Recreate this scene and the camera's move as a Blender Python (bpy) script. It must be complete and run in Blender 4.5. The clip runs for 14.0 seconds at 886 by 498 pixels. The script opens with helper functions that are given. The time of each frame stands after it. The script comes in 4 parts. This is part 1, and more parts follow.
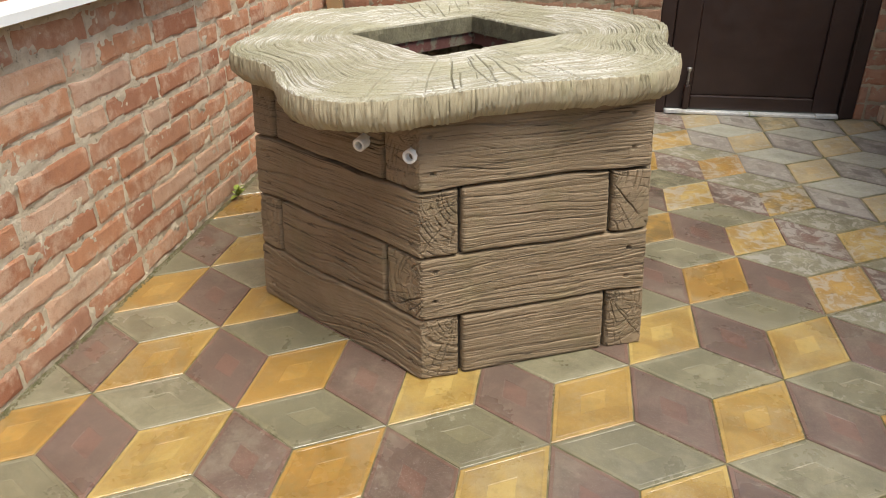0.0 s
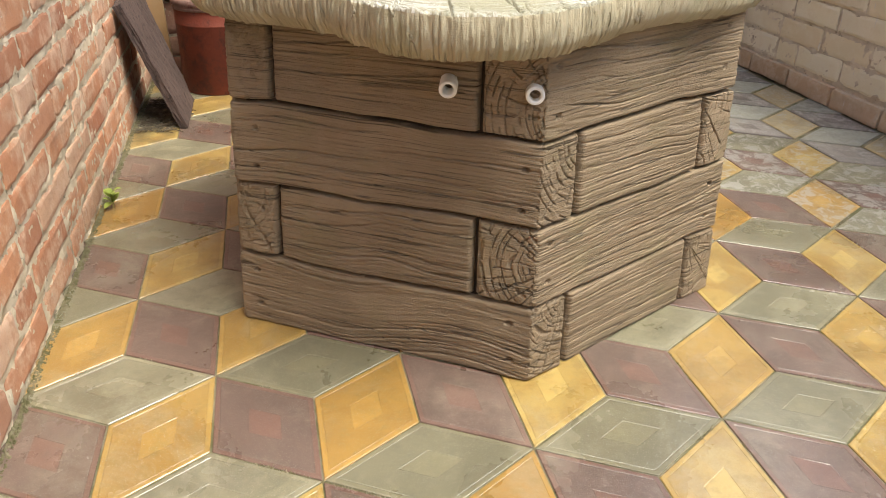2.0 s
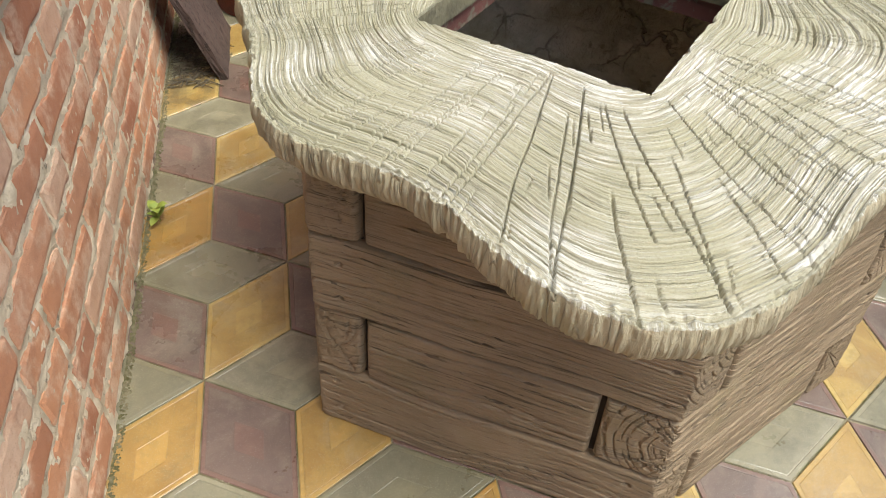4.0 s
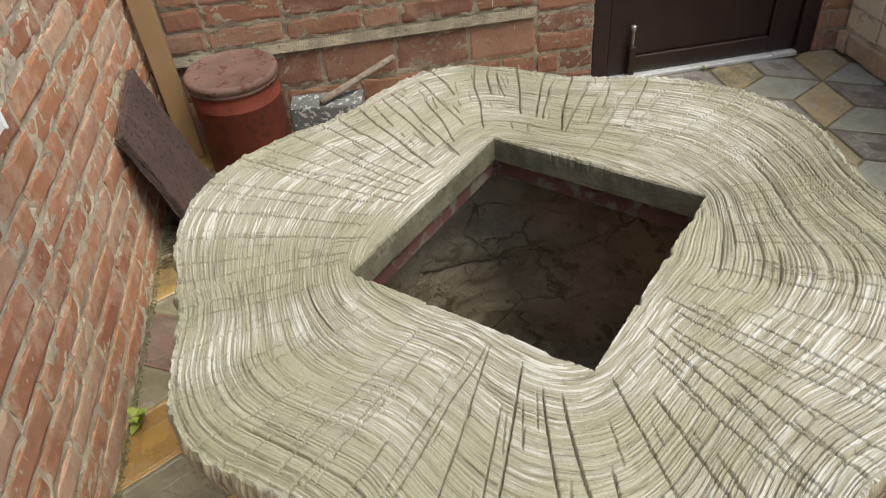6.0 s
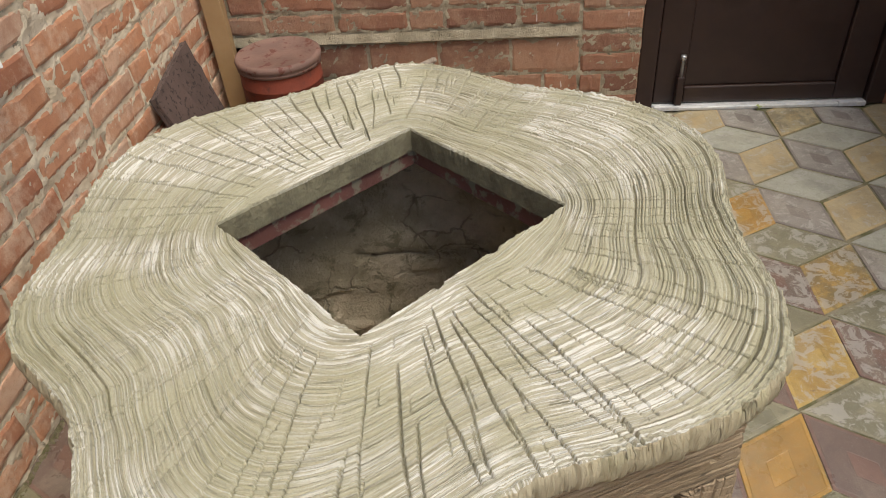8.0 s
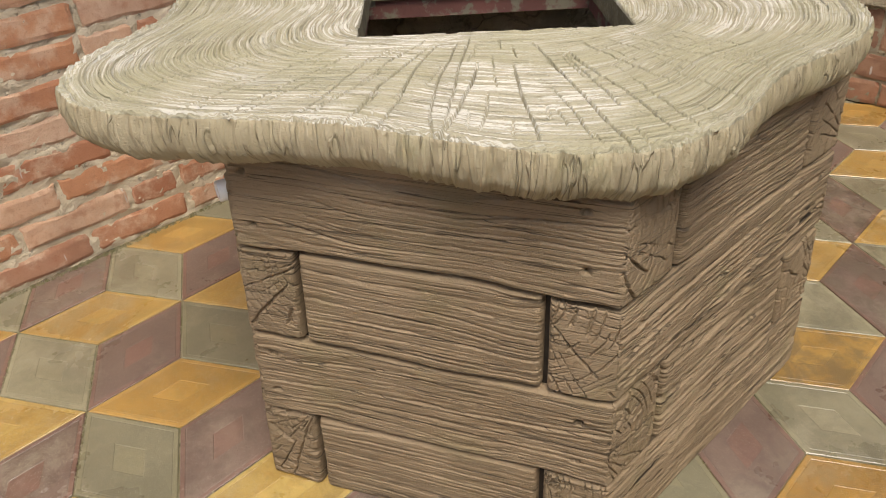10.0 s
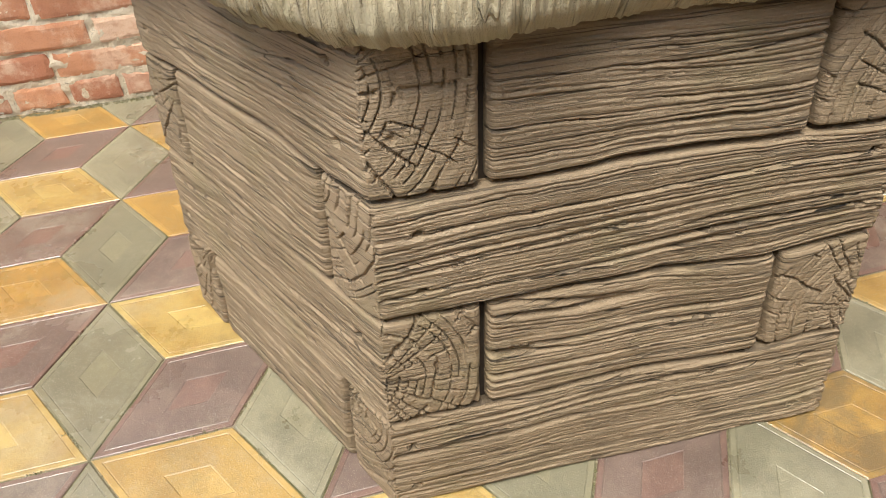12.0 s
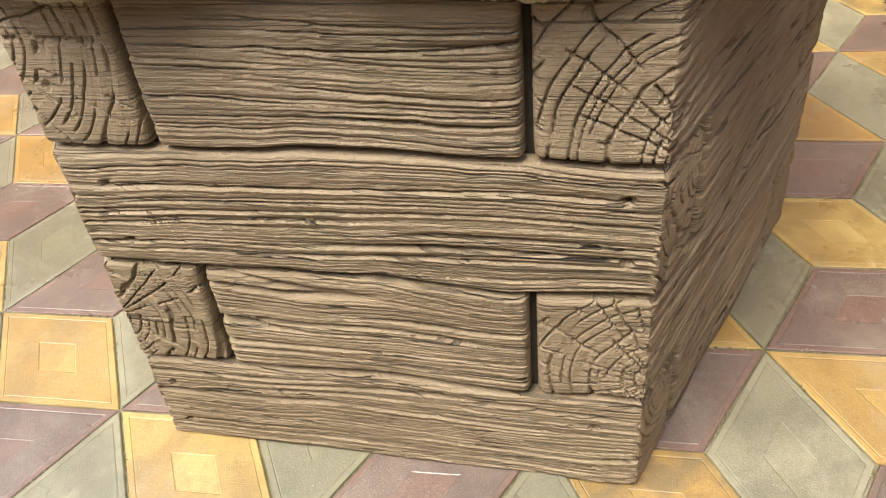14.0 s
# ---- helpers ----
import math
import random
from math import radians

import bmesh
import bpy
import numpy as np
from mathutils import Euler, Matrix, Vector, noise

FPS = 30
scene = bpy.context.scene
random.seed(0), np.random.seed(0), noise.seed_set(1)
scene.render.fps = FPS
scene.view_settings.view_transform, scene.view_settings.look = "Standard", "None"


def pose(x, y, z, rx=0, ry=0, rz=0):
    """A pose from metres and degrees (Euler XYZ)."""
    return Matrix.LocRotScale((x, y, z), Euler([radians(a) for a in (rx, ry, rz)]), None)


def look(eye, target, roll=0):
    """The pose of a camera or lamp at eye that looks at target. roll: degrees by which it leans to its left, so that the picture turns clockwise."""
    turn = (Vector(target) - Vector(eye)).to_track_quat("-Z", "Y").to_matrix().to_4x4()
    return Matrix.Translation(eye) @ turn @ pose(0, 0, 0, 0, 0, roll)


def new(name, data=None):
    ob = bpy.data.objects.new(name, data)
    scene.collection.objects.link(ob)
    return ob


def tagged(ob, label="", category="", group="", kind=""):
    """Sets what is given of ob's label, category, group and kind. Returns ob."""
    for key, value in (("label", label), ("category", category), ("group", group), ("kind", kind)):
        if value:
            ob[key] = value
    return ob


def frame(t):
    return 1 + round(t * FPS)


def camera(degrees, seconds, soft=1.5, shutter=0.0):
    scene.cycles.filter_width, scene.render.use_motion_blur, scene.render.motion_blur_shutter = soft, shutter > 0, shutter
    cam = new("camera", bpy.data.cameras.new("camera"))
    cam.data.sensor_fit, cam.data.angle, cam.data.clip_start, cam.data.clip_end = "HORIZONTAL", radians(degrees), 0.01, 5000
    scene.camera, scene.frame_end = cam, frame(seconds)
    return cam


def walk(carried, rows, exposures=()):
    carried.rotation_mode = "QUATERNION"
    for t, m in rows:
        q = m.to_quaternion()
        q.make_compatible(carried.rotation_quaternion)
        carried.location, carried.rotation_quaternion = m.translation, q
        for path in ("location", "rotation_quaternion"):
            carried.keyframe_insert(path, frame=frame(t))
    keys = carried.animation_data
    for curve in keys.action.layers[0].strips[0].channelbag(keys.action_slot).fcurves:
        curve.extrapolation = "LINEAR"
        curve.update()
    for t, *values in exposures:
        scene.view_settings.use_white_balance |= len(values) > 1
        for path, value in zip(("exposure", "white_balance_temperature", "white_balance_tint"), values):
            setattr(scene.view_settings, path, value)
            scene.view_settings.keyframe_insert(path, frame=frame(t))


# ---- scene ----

# ---------------------------------------------------------------- camera
cam = camera(62.2, 14.0, soft=1.0)
PATH = [
    (0, (0.688, -1.172, 1.06), (0.369, 0.57, 0.131), -0.8),
    (0.5, (0.437, -1.139, 1.004), (0.33, 0.621, 0.06), -2.6),
    (1, (0.247, -1.077, 0.966), (0.29, 0.684, 0.019), -2.3),
    (1.5, (0.105, -0.966, 0.892), (0.323, 0.788, -0.044), -1.1),
    (2, (-0.016, -0.843, 0.874), (0.389, 0.859, -0.097), 1.1),
    (2.2, (-0.065, -0.79, 0.877), (0.412, 0.897, -0.085), 1.7),
    (4.3, (-0.056, -0.214, 1.26), (0.185, 1.146, -0.186), 0.2),
    (4.5, (-0.061, -0.157, 1.279), (0.164, 1.212, -0.162), -1.0),
    (5, (-0.041, -0.081, 1.322), (0.175, 1.317, -0.092), -3.4),
    (5.5, (0.044, -0.079, 1.349), (0.217, 1.405, 0.019), -4.8),
    (6, (0.138, -0.093, 1.365), (0.319, 1.434, 0.085), -5.4),
    (6.5, (0.203, -0.122, 1.374), (0.398, 1.428, 0.125), -5.1),
    (7, (0.286, -0.178, 1.367), (0.434, 1.38, 0.122), -5.0),
    (7.2, (0.323, -0.175, 1.358), (0.45, 1.378, 0.105), -4.5),
    (9.3, (1.02, -0.284, 1.178), (0.152, 1.109, 0.036), -0.7),
    (9.5, (1.074, -0.26, 1.115), (0.136, 1.073, -0.044), 0.5),
    (10, (1.204, -0.204, 1.021), (0.024, 0.95, -0.108), -2.8),
    (10.5, (1.366, -0.157, 0.954), (0.042, 0.74, -0.248), -4.9),
    (11, (1.425, -0.048, 0.934), (0.016, 0.689, -0.28), -5.3),
    (11.5, (1.436, 0.154, 0.896), (-0.012, 0.722, -0.362), -3.6),
    (12, (1.447, 0.344, 0.85), (-0.085, 0.721, -0.379), -3.0),
    (12.5, (1.47, 0.498, 0.85), (-0.077, 0.682, -0.404), -4.3),
    (13, (1.475, 0.607, 0.842), (-0.083, 0.723, -0.407), -3.2),
    (13.5, (1.432, 0.78, 0.836), (-0.108, 0.634, -0.432), -5.3),
    (14, (1.407, 0.915, 0.832), (-0.043, 0.595, -0.508), -6.6),
]
EXPOSURES = [(0, 0.88, 6650, 4), (2.2, 1.32, 6600, 4), (4.3, 1.02, 6300, 3), (5.2, 0.79, 6350, 3), (6.2, 0.62, 6450, 3), (7.2, 0.66, 6500, 4), (9.3, 0.56, 6950, 8), (10.1, 0.74, 6950, 8), (10.7, 1.06, 6900, 7), (12, 1.3, 6500, 4), (14, 1.55, 6550, 4)]
walk(cam, [(t, look(eye, target, roll)) for t, eye, target, roll in PATH], EXPOSURES)

# ---------------------------------------------------------------- light
SUN_ELEVATION, SUN_AZIMUTH = radians(66), radians(-39)   # azimuth: from +x towards +y
world = bpy.data.worlds.new("sky")
scene.world = world
world.use_nodes = True
wt = world.node_tree
sky = wt.nodes.new("ShaderNodeTexSky")
sky.sky_type = "NISHITA"
sky.sun_disc = False
sky.sun_elevation = SUN_ELEVATION
sky.sun_rotation = radians(90) - SUN_AZIMUTH
sky.air_density, sky.dust_density, sky.ozone_density = 1.0, 3.0, 1.0
wt.links.new(sky.outputs["Color"], wt.nodes["Background"].inputs["Color"])
wt.nodes["Background"].inputs["Strength"].default_value = 0.14
sun = new("sun", bpy.data.lights.new("sun", "SUN"))
sun.data.energy, sun.data.angle, sun.data.color = 1.9, radians(34), (1.0, 0.95, 0.885)
sun_way = Vector((math.cos(SUN_AZIMUTH) * math.cos(SUN_ELEVATION), math.sin(SUN_AZIMUTH) * math.cos(SUN_ELEVATION), math.sin(SUN_ELEVATION)))
sun.matrix_world = look(sun_way * 8, (0, 0, 0))


# ---------------------------------------------------------------- numeric noise
def lattice_hash(ix, iy, seed):
    n = (ix * 374761393 + iy * 668265263 + seed * 974634777) & 0xFFFFFFFF
    n = ((n ^ (n >> 13)) * 1274126177) & 0xFFFFFFFF
    return ((n ^ (n >> 16)) & 0xFFFF) / 32767.5 - 1.0


def vnoise(x, y, seed=0):
    """Smooth value noise in -1..1 on arrays."""
    x, y = np.broadcast_arrays(np.asarray(x, float), np.asarray(y, float))
    ix, iy = np.floor(x).astype(np.int64), np.floor(y).astype(np.int64)
    fx, fy = x - ix, y - iy
    fx, fy = fx * fx * (3 - 2 * fx), fy * fy * (3 - 2 * fy)
    a, b = lattice_hash(ix, iy, seed), lattice_hash(ix + 1, iy, seed)
    c, d = lattice_hash(ix, iy + 1, seed), lattice_hash(ix + 1, iy + 1, seed)
    return (a + (b - a) * fx) * (1 - fy) + (c + (d - c) * fx) * fy


def fbm(x, y, seed=0, octaves=4):
    total, amp = 0.0, 0.5
    for k in range(octaves):
        total = total + amp * vnoise(x * 2 ** k, y * 2 ** k, seed + 17 * k)
        amp *= 0.5
    return total


def step(a, b, x):
    t = np.clip((x - a) / (b - a), 0, 1)
    return t * t * (3 - 2 * t)


# ---------------------------------------------------------------- materials
class Nodes:
    """A small writer for node materials."""

    def __init__(self, name):
        self.mat = bpy.data.materials.new(name)
        self.mat.use_nodes = True
        self.t = self.mat.node_tree
        self.bsdf = self.t.nodes["Principled BSDF"]

    def put(self, socket, value):
        if isinstance(value, bpy.types.NodeSocket):
            self.t.links.new(value, socket)
        else:
            socket.default_value = value

    def coords(self, kind="world", stretch=(1, 1, 1)):
        if kind == "world":
            out = self.t.nodes.new("ShaderNodeNewGeometry").outputs["Position"]
        else:
            out = self.t.nodes.new("ShaderNodeTexCoord").outputs["UV" if kind == "uv" else "Object"]
        m = self.t.nodes.new("ShaderNodeMapping")
        m.inputs["Scale"].default_value = stretch
        self.t.links.new(out, m.inputs["Vector"])
        return m.outputs["Vector"]

    def noise(self, vec, scale, detail=4.0, rough=0.55, distortion=0.0):
        n = self.t.nodes.new("ShaderNodeTexNoise")
        self.t.links.new(vec, n.inputs["Vector"])
        n.inputs["Scale"].default_value, n.inputs["Detail"].default_value = scale, detail
        n.inputs["Roughness"].default_value, n.inputs["Distortion"].default_value = rough, distortion
        return n.outputs["Fac"]

    def voronoi(self, vec, scale, feature="F1"):
        n = self.t.nodes.new("ShaderNodeTexVoronoi")
        n.feature = feature
        self.t.links.new(vec, n.inputs["Vector"])
        n.inputs["Scale"].default_value = scale
        return n.outputs["Distance"]

    def ramp(self, fac, lo, hi, a=0.0, b=1.0):
        n = self.t.nodes.new("ShaderNodeMapRange")
        n.interpolation_type = "SMOOTHSTEP"
        self.put(n.inputs["Value"], fac)
        n.inputs["From Min"].default_value, n.inputs["From Max"].default_value = lo, hi
        n.inputs["To Min"].default_value, n.inputs["To Max"].default_value = a, b
        return n.outputs["Result"]

    def math(self, op, a, b=0.0):
        n = self.t.nodes.new("ShaderNodeMath")
        n.operation = op
        self.put(n.inputs[0], a)
        self.put(n.inputs[1], b)
        return n.outputs[0]

    def mix(self, fac, a, b, blend="MIX"):
        n = self.t.nodes.new("ShaderNodeMix")
        n.data_type, n.blend_type = "RGBA", blend
        self.put(n.inputs[0], fac)
        self.put(n.inputs[6], a if isinstance(a, bpy.types.NodeSocket) else (*a, 1))
        self.put(n.inputs[7], b if isinstance(b, bpy.types.NodeSocket) else (*b, 1))
        return n.outputs[2]

    def random(self):
        return self.t.nodes.new("ShaderNodeObjectInfo").outputs["Random"]

    def island(self):
        return self.t.nodes.new("ShaderNodeNewGeometry").outputs["Random Per Island"]

    def bump(self, height, strength=0.5, distance=0.002, normal=None):
        n = self.t.nodes.new("ShaderNodeBump")
        n.inputs["Strength"].default_value, n.inputs["Distance"].default_value = strength, distance
        self.put(n.inputs["Height"], height)
        if normal is not None:
            self.t.links.new(normal, n.inputs["Normal"])
        return n.outputs["Normal"]

    def done(self, color, rough=0.7, normal=None, metal=0.0, specular=None):
        b = self.bsdf.inputs
        self.put(b["Base Color"], color if isinstance(color, bpy.types.NodeSocket) else (*color, 1))
        self.put(b["Roughness"], rough)
        b["Metallic"].default_value = metal
        if specular is not None:
            self.put(b["Specular IOR Level"], specular)
        if normal is not None:
            self.t.links.new(normal, b["Normal"])
        return self.mat


def mat_brick(name, main, dark, pale, spread=0.5, island=False, dirt=1.0):
    n = Nodes(name)
    w = n.coords()
    r = n.island() if island else n.random()
    c = n.mix(n.ramp(r, 0.1, 0.9), main, dark)
    c = n.mix(n.ramp(n.math("FRACT", n.math("MULTIPLY", r, 7.3)), 0.55, 0.95, 0, 0.55), c, pale)
    c = n.mix(n.ramp(n.noise(w, 11, 7, 0.7), 0.45, 0.62, 0, spread), c, pale)
    c = n.mix(n.ramp(n.noise(w, 34, 4), 0.5, 0.75, 0, 0.55), c, dark)
    grime = n.ramp(n.noise(w, 3.2, 6, 0.65), 0.5, 0.72, 0, 0.5 * dirt)
    c = n.mix(grime, c, (dark[0] * 0.6, dark[1] * 0.6, dark[2] * 0.6))
    cement = n.ramp(n.noise(w, 16, 8, 0.75, 0.8), 0.62, 0.72, 0, 0.5)
    c = n.mix(cement, c, (0.50, 0.41, 0.30))
    scratch = n.ramp(n.noise(n.coords("world", (60, 60, 12)), 1.0, 2, 0.4), 0.74, 0.78, 0, 0.7)
    c = n.mix(scratch, c, (0.70, 0.66, 0.60))
    speck = n.ramp(n.noise(w, 480, 3, 0.7), 0.56, 0.68, 0, 0.45 * dirt)
    c = n.mix(speck, c, tuple(0.5 * v for v in dark))
    h = n.math("ADD", n.math("MULTIPLY", n.noise(w, 70, 6, 0.65), 0.7), n.math("MULTIPLY", n.noise(w, 420, 4, 0.7), 0.6))
    return n.done(c, n.ramp(n.noise(w, 40), 0.3, 0.7, 0.75, 0.95), n.bump(h, 0.9, 0.006))


def mat_mortar(name, a, b):
    n = Nodes(name)
    w = n.coords()
    c = n.mix(n.ramp(n.noise(w, 14, 6), 0.35, 0.65), a, b)
    c = n.mix(n.ramp(n.noise(w, 5, 6, 0.65), 0.54, 0.72, 0, 0.4), c, (0.20, 0.18, 0.11))
    c = n.mix(n.ramp(n.noise(w, 40, 6, 0.75), 0.58, 0.66, 0, 0.65), c, tuple(0.22 * v for v in b))
    h = n.math("ADD", n.noise(w, 45, 8, 0.75), n.math("MULTIPLY", n.noise(w, 200, 3), 0.5))
    return n.done(c, 0.95, n.bump(h, 1.0, 0.011))


def mat_tile(name, main, alt, worn=0.0, wet=0.20, dusty=1.0):
    n = Nodes(name)
    w = n.coords()
    c = n.mix(n.ramp(n.random(), 0.0, 1.0), main, alt)
    c = n.mix(n.ramp(n.noise(w, 6, 7, 0.68, 0.5), 0.42, 0.60, 0, 0.65), c, tuple(0.72 * v for v in alt))
    c = n.mix(n.ramp(n.noise(w, 26, 6, 0.7, 0.4), 0.52, 0.72, 0, 0.35), c, tuple(min(1, 1.35 * v + 0.03) for v in alt))
    c = n.mix(n.ramp(n.noise(w, 4.5, 7, 0.7, 0.5), 0.48, 0.66, 0, 0.34 * dusty), c, (0.36, 0.325, 0.235))
    c = n.mix(n.ramp(n.noise(w, 12, 8, 0.75, 0.4), 0.50, 0.63, 0, 0.36), c, tuple(0.5 * v for v in main))
    c = n.mix(n.ramp(n.noise(w, 33, 9, 0.78), 0.50, 0.64, 0, 0.5), c, tuple(0.6 * v for v in main))
    c = n.mix(n.ramp(n.noise(w, 520, 3, 0.7), 0.50, 0.66, 0, 0.5 * dusty), c, tuple(0.55 * v for v in main))
    c = n.mix(n.ramp(n.noise(w, 610, 2, 0.6), 0.60, 0.70, 0, 0.4), c, (0.50, 0.47, 0.38))
    dirty = n.ramp(n.math("FRACT", n.math("MULTIPLY", n.random(), 13.7)), 0.86, 0.94, 0, 0.55)
    c = n.mix(n.math("MULTIPLY", dirty, n.ramp(n.noise(w, 16, 7, 0.7, 0.4), 0.40, 0.60)), c, (0.075, 0.066, 0.042))
    if worn:
        flake = n.ramp(n.noise(w, 24, 9, 0.72, 0.8), 0.56 - 0.16 * worn, 0.60 - 0.16 * worn)
        c = n.mix(n.math("MULTIPLY", flake, 0.62), c, (0.38, 0.355, 0.31))
        spot = n.ramp(n.noise(w, 45, 6, 0.7), 0.62, 0.68)
        c = n.mix(n.math("MULTIPLY", spot, 0.6), c, (0.10, 0.06, 0.06))
    puddle = n.ramp(n.noise(w, 3.0, 4, 0.5), 0.42, 0.62)
    rough = n.math("ADD", n.math("MULTIPLY", puddle, -0.20), wet + 0.14)
    rough = n.math("ADD", rough, n.math("MULTIPLY", n.noise(w, 60, 4), 0.16))
    h = n.math("ADD", n.noise(w, 420, 4, 0.7), n.math("MULTIPLY", n.noise(w, 22, 3), 0.8))
    film = n.ramp(n.noise(w, 2.1, 3, 0.5), 0.42, 0.60, 0.15, 0.95) if wet < 0.3 else 0.0
    n.put(n.bsdf.inputs["Coat Weight"], film)
    n.bsdf.inputs["Coat Roughness"].default_value = 0.12
    n.t.links.new(n.bump(n.noise(w, 260, 3, 0.6), 0.5, 0.0012), n.bsdf.inputs["Coat Normal"])
    return n.done(c, rough, n.bump(h, 0.55, 0.0016), specular=0.8)


def mat_grain(name, base, dark, pale, along=6.0, across=170.0, bump=0.8, cracks=0.75):
    """Painted cast concrete with a wood grain that runs along U."""
    n = Nodes(name)
    uv = n.coords("uv", (along, across, 1))
    w = n.coords()
    c = n.mix(n.ramp(n.random(), 0.0, 1.0, 0, 0.35), base, dark)
    c = n.mix(n.ramp(n.noise(uv, 1.0, 3, 0.6, 0.2), 0.5, 0.72, 0, 0.4), c, pale)
    c = n.mix(n.ramp(n.noise(uv, 0.6, 3, 0.55, 0.3), 0.55, 0.75, 0, 0.20), c, dark)
    c = n.mix(n.ramp(n.noise(w, 6, 5), 0.42, 0.68, 0, 0.45), c, pale)
    c = n.mix(n.ramp(n.noise(w, 11, 6), 0.52, 0.72, 0, 0.4), c, (base[0] * 0.85, base[1] * 0.95, base[2] * 0.8))
    uv_crack = n.coords("uv", (along * 0.24, across * 0.22, 1))
    line = n.math("ABSOLUTE", n.math("SUBTRACT", n.noise(uv_crack, 1.0, 2, 0.5, 0.5), 0.5))
    crack = n.math("MULTIPLY", n.ramp(line, 0.016, 0.004), n.ramp(n.noise(w, 9, 3), 0.34, 0.48))
    c = n.mix(n.math("MULTIPLY", crack, cracks), c, tuple(0.3 * v for v in dark))
    h = n.math("ADD", n.noise(uv, 1.0, 4, 0.6, 0.2), n.math("MULTIPLY", n.noise(w, 420, 3), 0.45))
    h = n.math("SUBTRACT", h, n.math("MULTIPLY", crack, 0.8))
    return n.done(c, n.ramp(n.noise(w, 30), 0.3, 0.7, 0.62, 0.85), n.bump(h, bump, 0.0045))


def mat_plain(name, a, b, scale=20, rough=0.6, bump=0.3, metal=0.0, depth=0.002):
    n = Nodes(name)
    w = n.coords()
    c = n.mix(n.ramp(n.noise(w, scale, 6, 0.65), 0.36, 0.66), a, b)
    r = n.ramp(n.noise(w, scale * 2.3, 4), 0.3, 0.7, max(rough - 0.1, 0.05), min(rough + 0.12, 1))
    return n.done(c, r, n.bump(n.noise(w, scale * 6, 5), bump, depth), metal)


RED_BRICK = mat_brick("red_brick", (0.59, 0.285, 0.152), (0.42, 0.175, 0.096), (0.74, 0.55, 0.40), 0.6)
RED_BRICK_JOINED = mat_brick("red_brick_joined", (0.59, 0.285, 0.152), (0.42, 0.175, 0.096), (0.74, 0.55, 0.40), 0.6, island=True)
BACK_BRICK = mat_brick("back_brick", (0.365, 0.170, 0.098), (0.225, 0.108, 0.069), (0.43, 0.268, 0.172))
CREAM_BRICK = mat_brick("cream_brick", (0.85, 0.765, 0.55), (0.78, 0.67, 0.45), (0.87, 0.80, 0.63), 0.4, dirt=0.25)
CREAM_BRICK_JOINED = mat_brick("cream_brick_joined", (0.85, 0.765, 0.55), (0.78, 0.67, 0.45), (0.87, 0.80, 0.63), 0.4, island=True, dirt=0.25)
FOOTING_BRICK = mat_brick("footing_brick", (0.58, 0.42, 0.27), (0.48, 0.34, 0.21), (0.64, 0.53, 0.39), 0.7, dirt=0.5)
MORTAR = mat_mortar("mortar", (0.76, 0.66, 0.50), (0.58, 0.48, 0.34))
MORTAR_GREY = mat_mortar("mortar_grey", (0.44, 0.375, 0.265), (0.28, 0.24, 0.165))
GROUT = mat_mortar("grout", (0.30, 0.26, 0.18), (0.135, 0.130, 0.055))
TILE_COLORS = {
    "yellow": ((0.385, 0.262, 0.076), (0.330, 0.178, 0.036), (0.44, 0.315, 0.10), (0.39, 0.215, 0.045)),
    "brown": ((0.174, 0.120, 0.094), (0.143, 0.096, 0.075), (0.185, 0.110, 0.084), (0.171, 0.095, 0.070)),
    "green": ((0.233, 0.212, 0.134), (0.177, 0.160, 0.099), (0.274, 0.248, 0.160), (0.197, 0.177, 0.104)),
}
GREY_COLORS = {
    "yellow": ((0.43, 0.345, 0.195), (0.38, 0.30, 0.175), (0.47, 0.35, 0.17), (0.42, 0.31, 0.16)),
    "brown": ((0.27, 0.235, 0.20), (0.31, 0.28, 0.245), (0.235, 0.20, 0.17), (0.20, 0.165, 0.145)),
    "green": ((0.34, 0.335, 0.265), (0.38, 0.37, 0.30), (0.36, 0.35, 0.28), (0.34, 0.33, 0.26)),
}
TILE_MATS = {}
for hue, (m1, m2, i1, i2) in TILE_COLORS.items():
    TILE_MATS[hue, 0] = (mat_tile(hue + "_tile", m1, m2), mat_tile(hue + "_tile_centre", i1, i2, dusty=0.3))
    TILE_MATS[hue, 1] = (mat_tile(hue + "_tile_flaked", m1, m2, 0.42, 0.34), mat_tile(hue + "_tile_centre_flaked", i1, i2, 0.2, 0.34))
for hue, (m1, m2, i1, i2) in GREY_COLORS.items():
    TILE_MATS[hue, 2] = (mat_tile(hue + "_tile_faded", m1, m2, 0.15, 0.42), mat_tile(hue + "_tile_centre_faded", i1, i2, 0.0, 0.42))
PLANK = mat_grain("brown_cast_plank", (0.258, 0.190, 0.117), (0.180, 0.130, 0.079), (0.345, 0.262, 0.172), 4.0, 380.0)
# near-black base colour puts the shade of the timber gaps into the core
CORE = mat_plain("gap_shade_core", (0.045, 0.033, 0.022), (0.03, 0.022, 0.015), 14, 0.9)


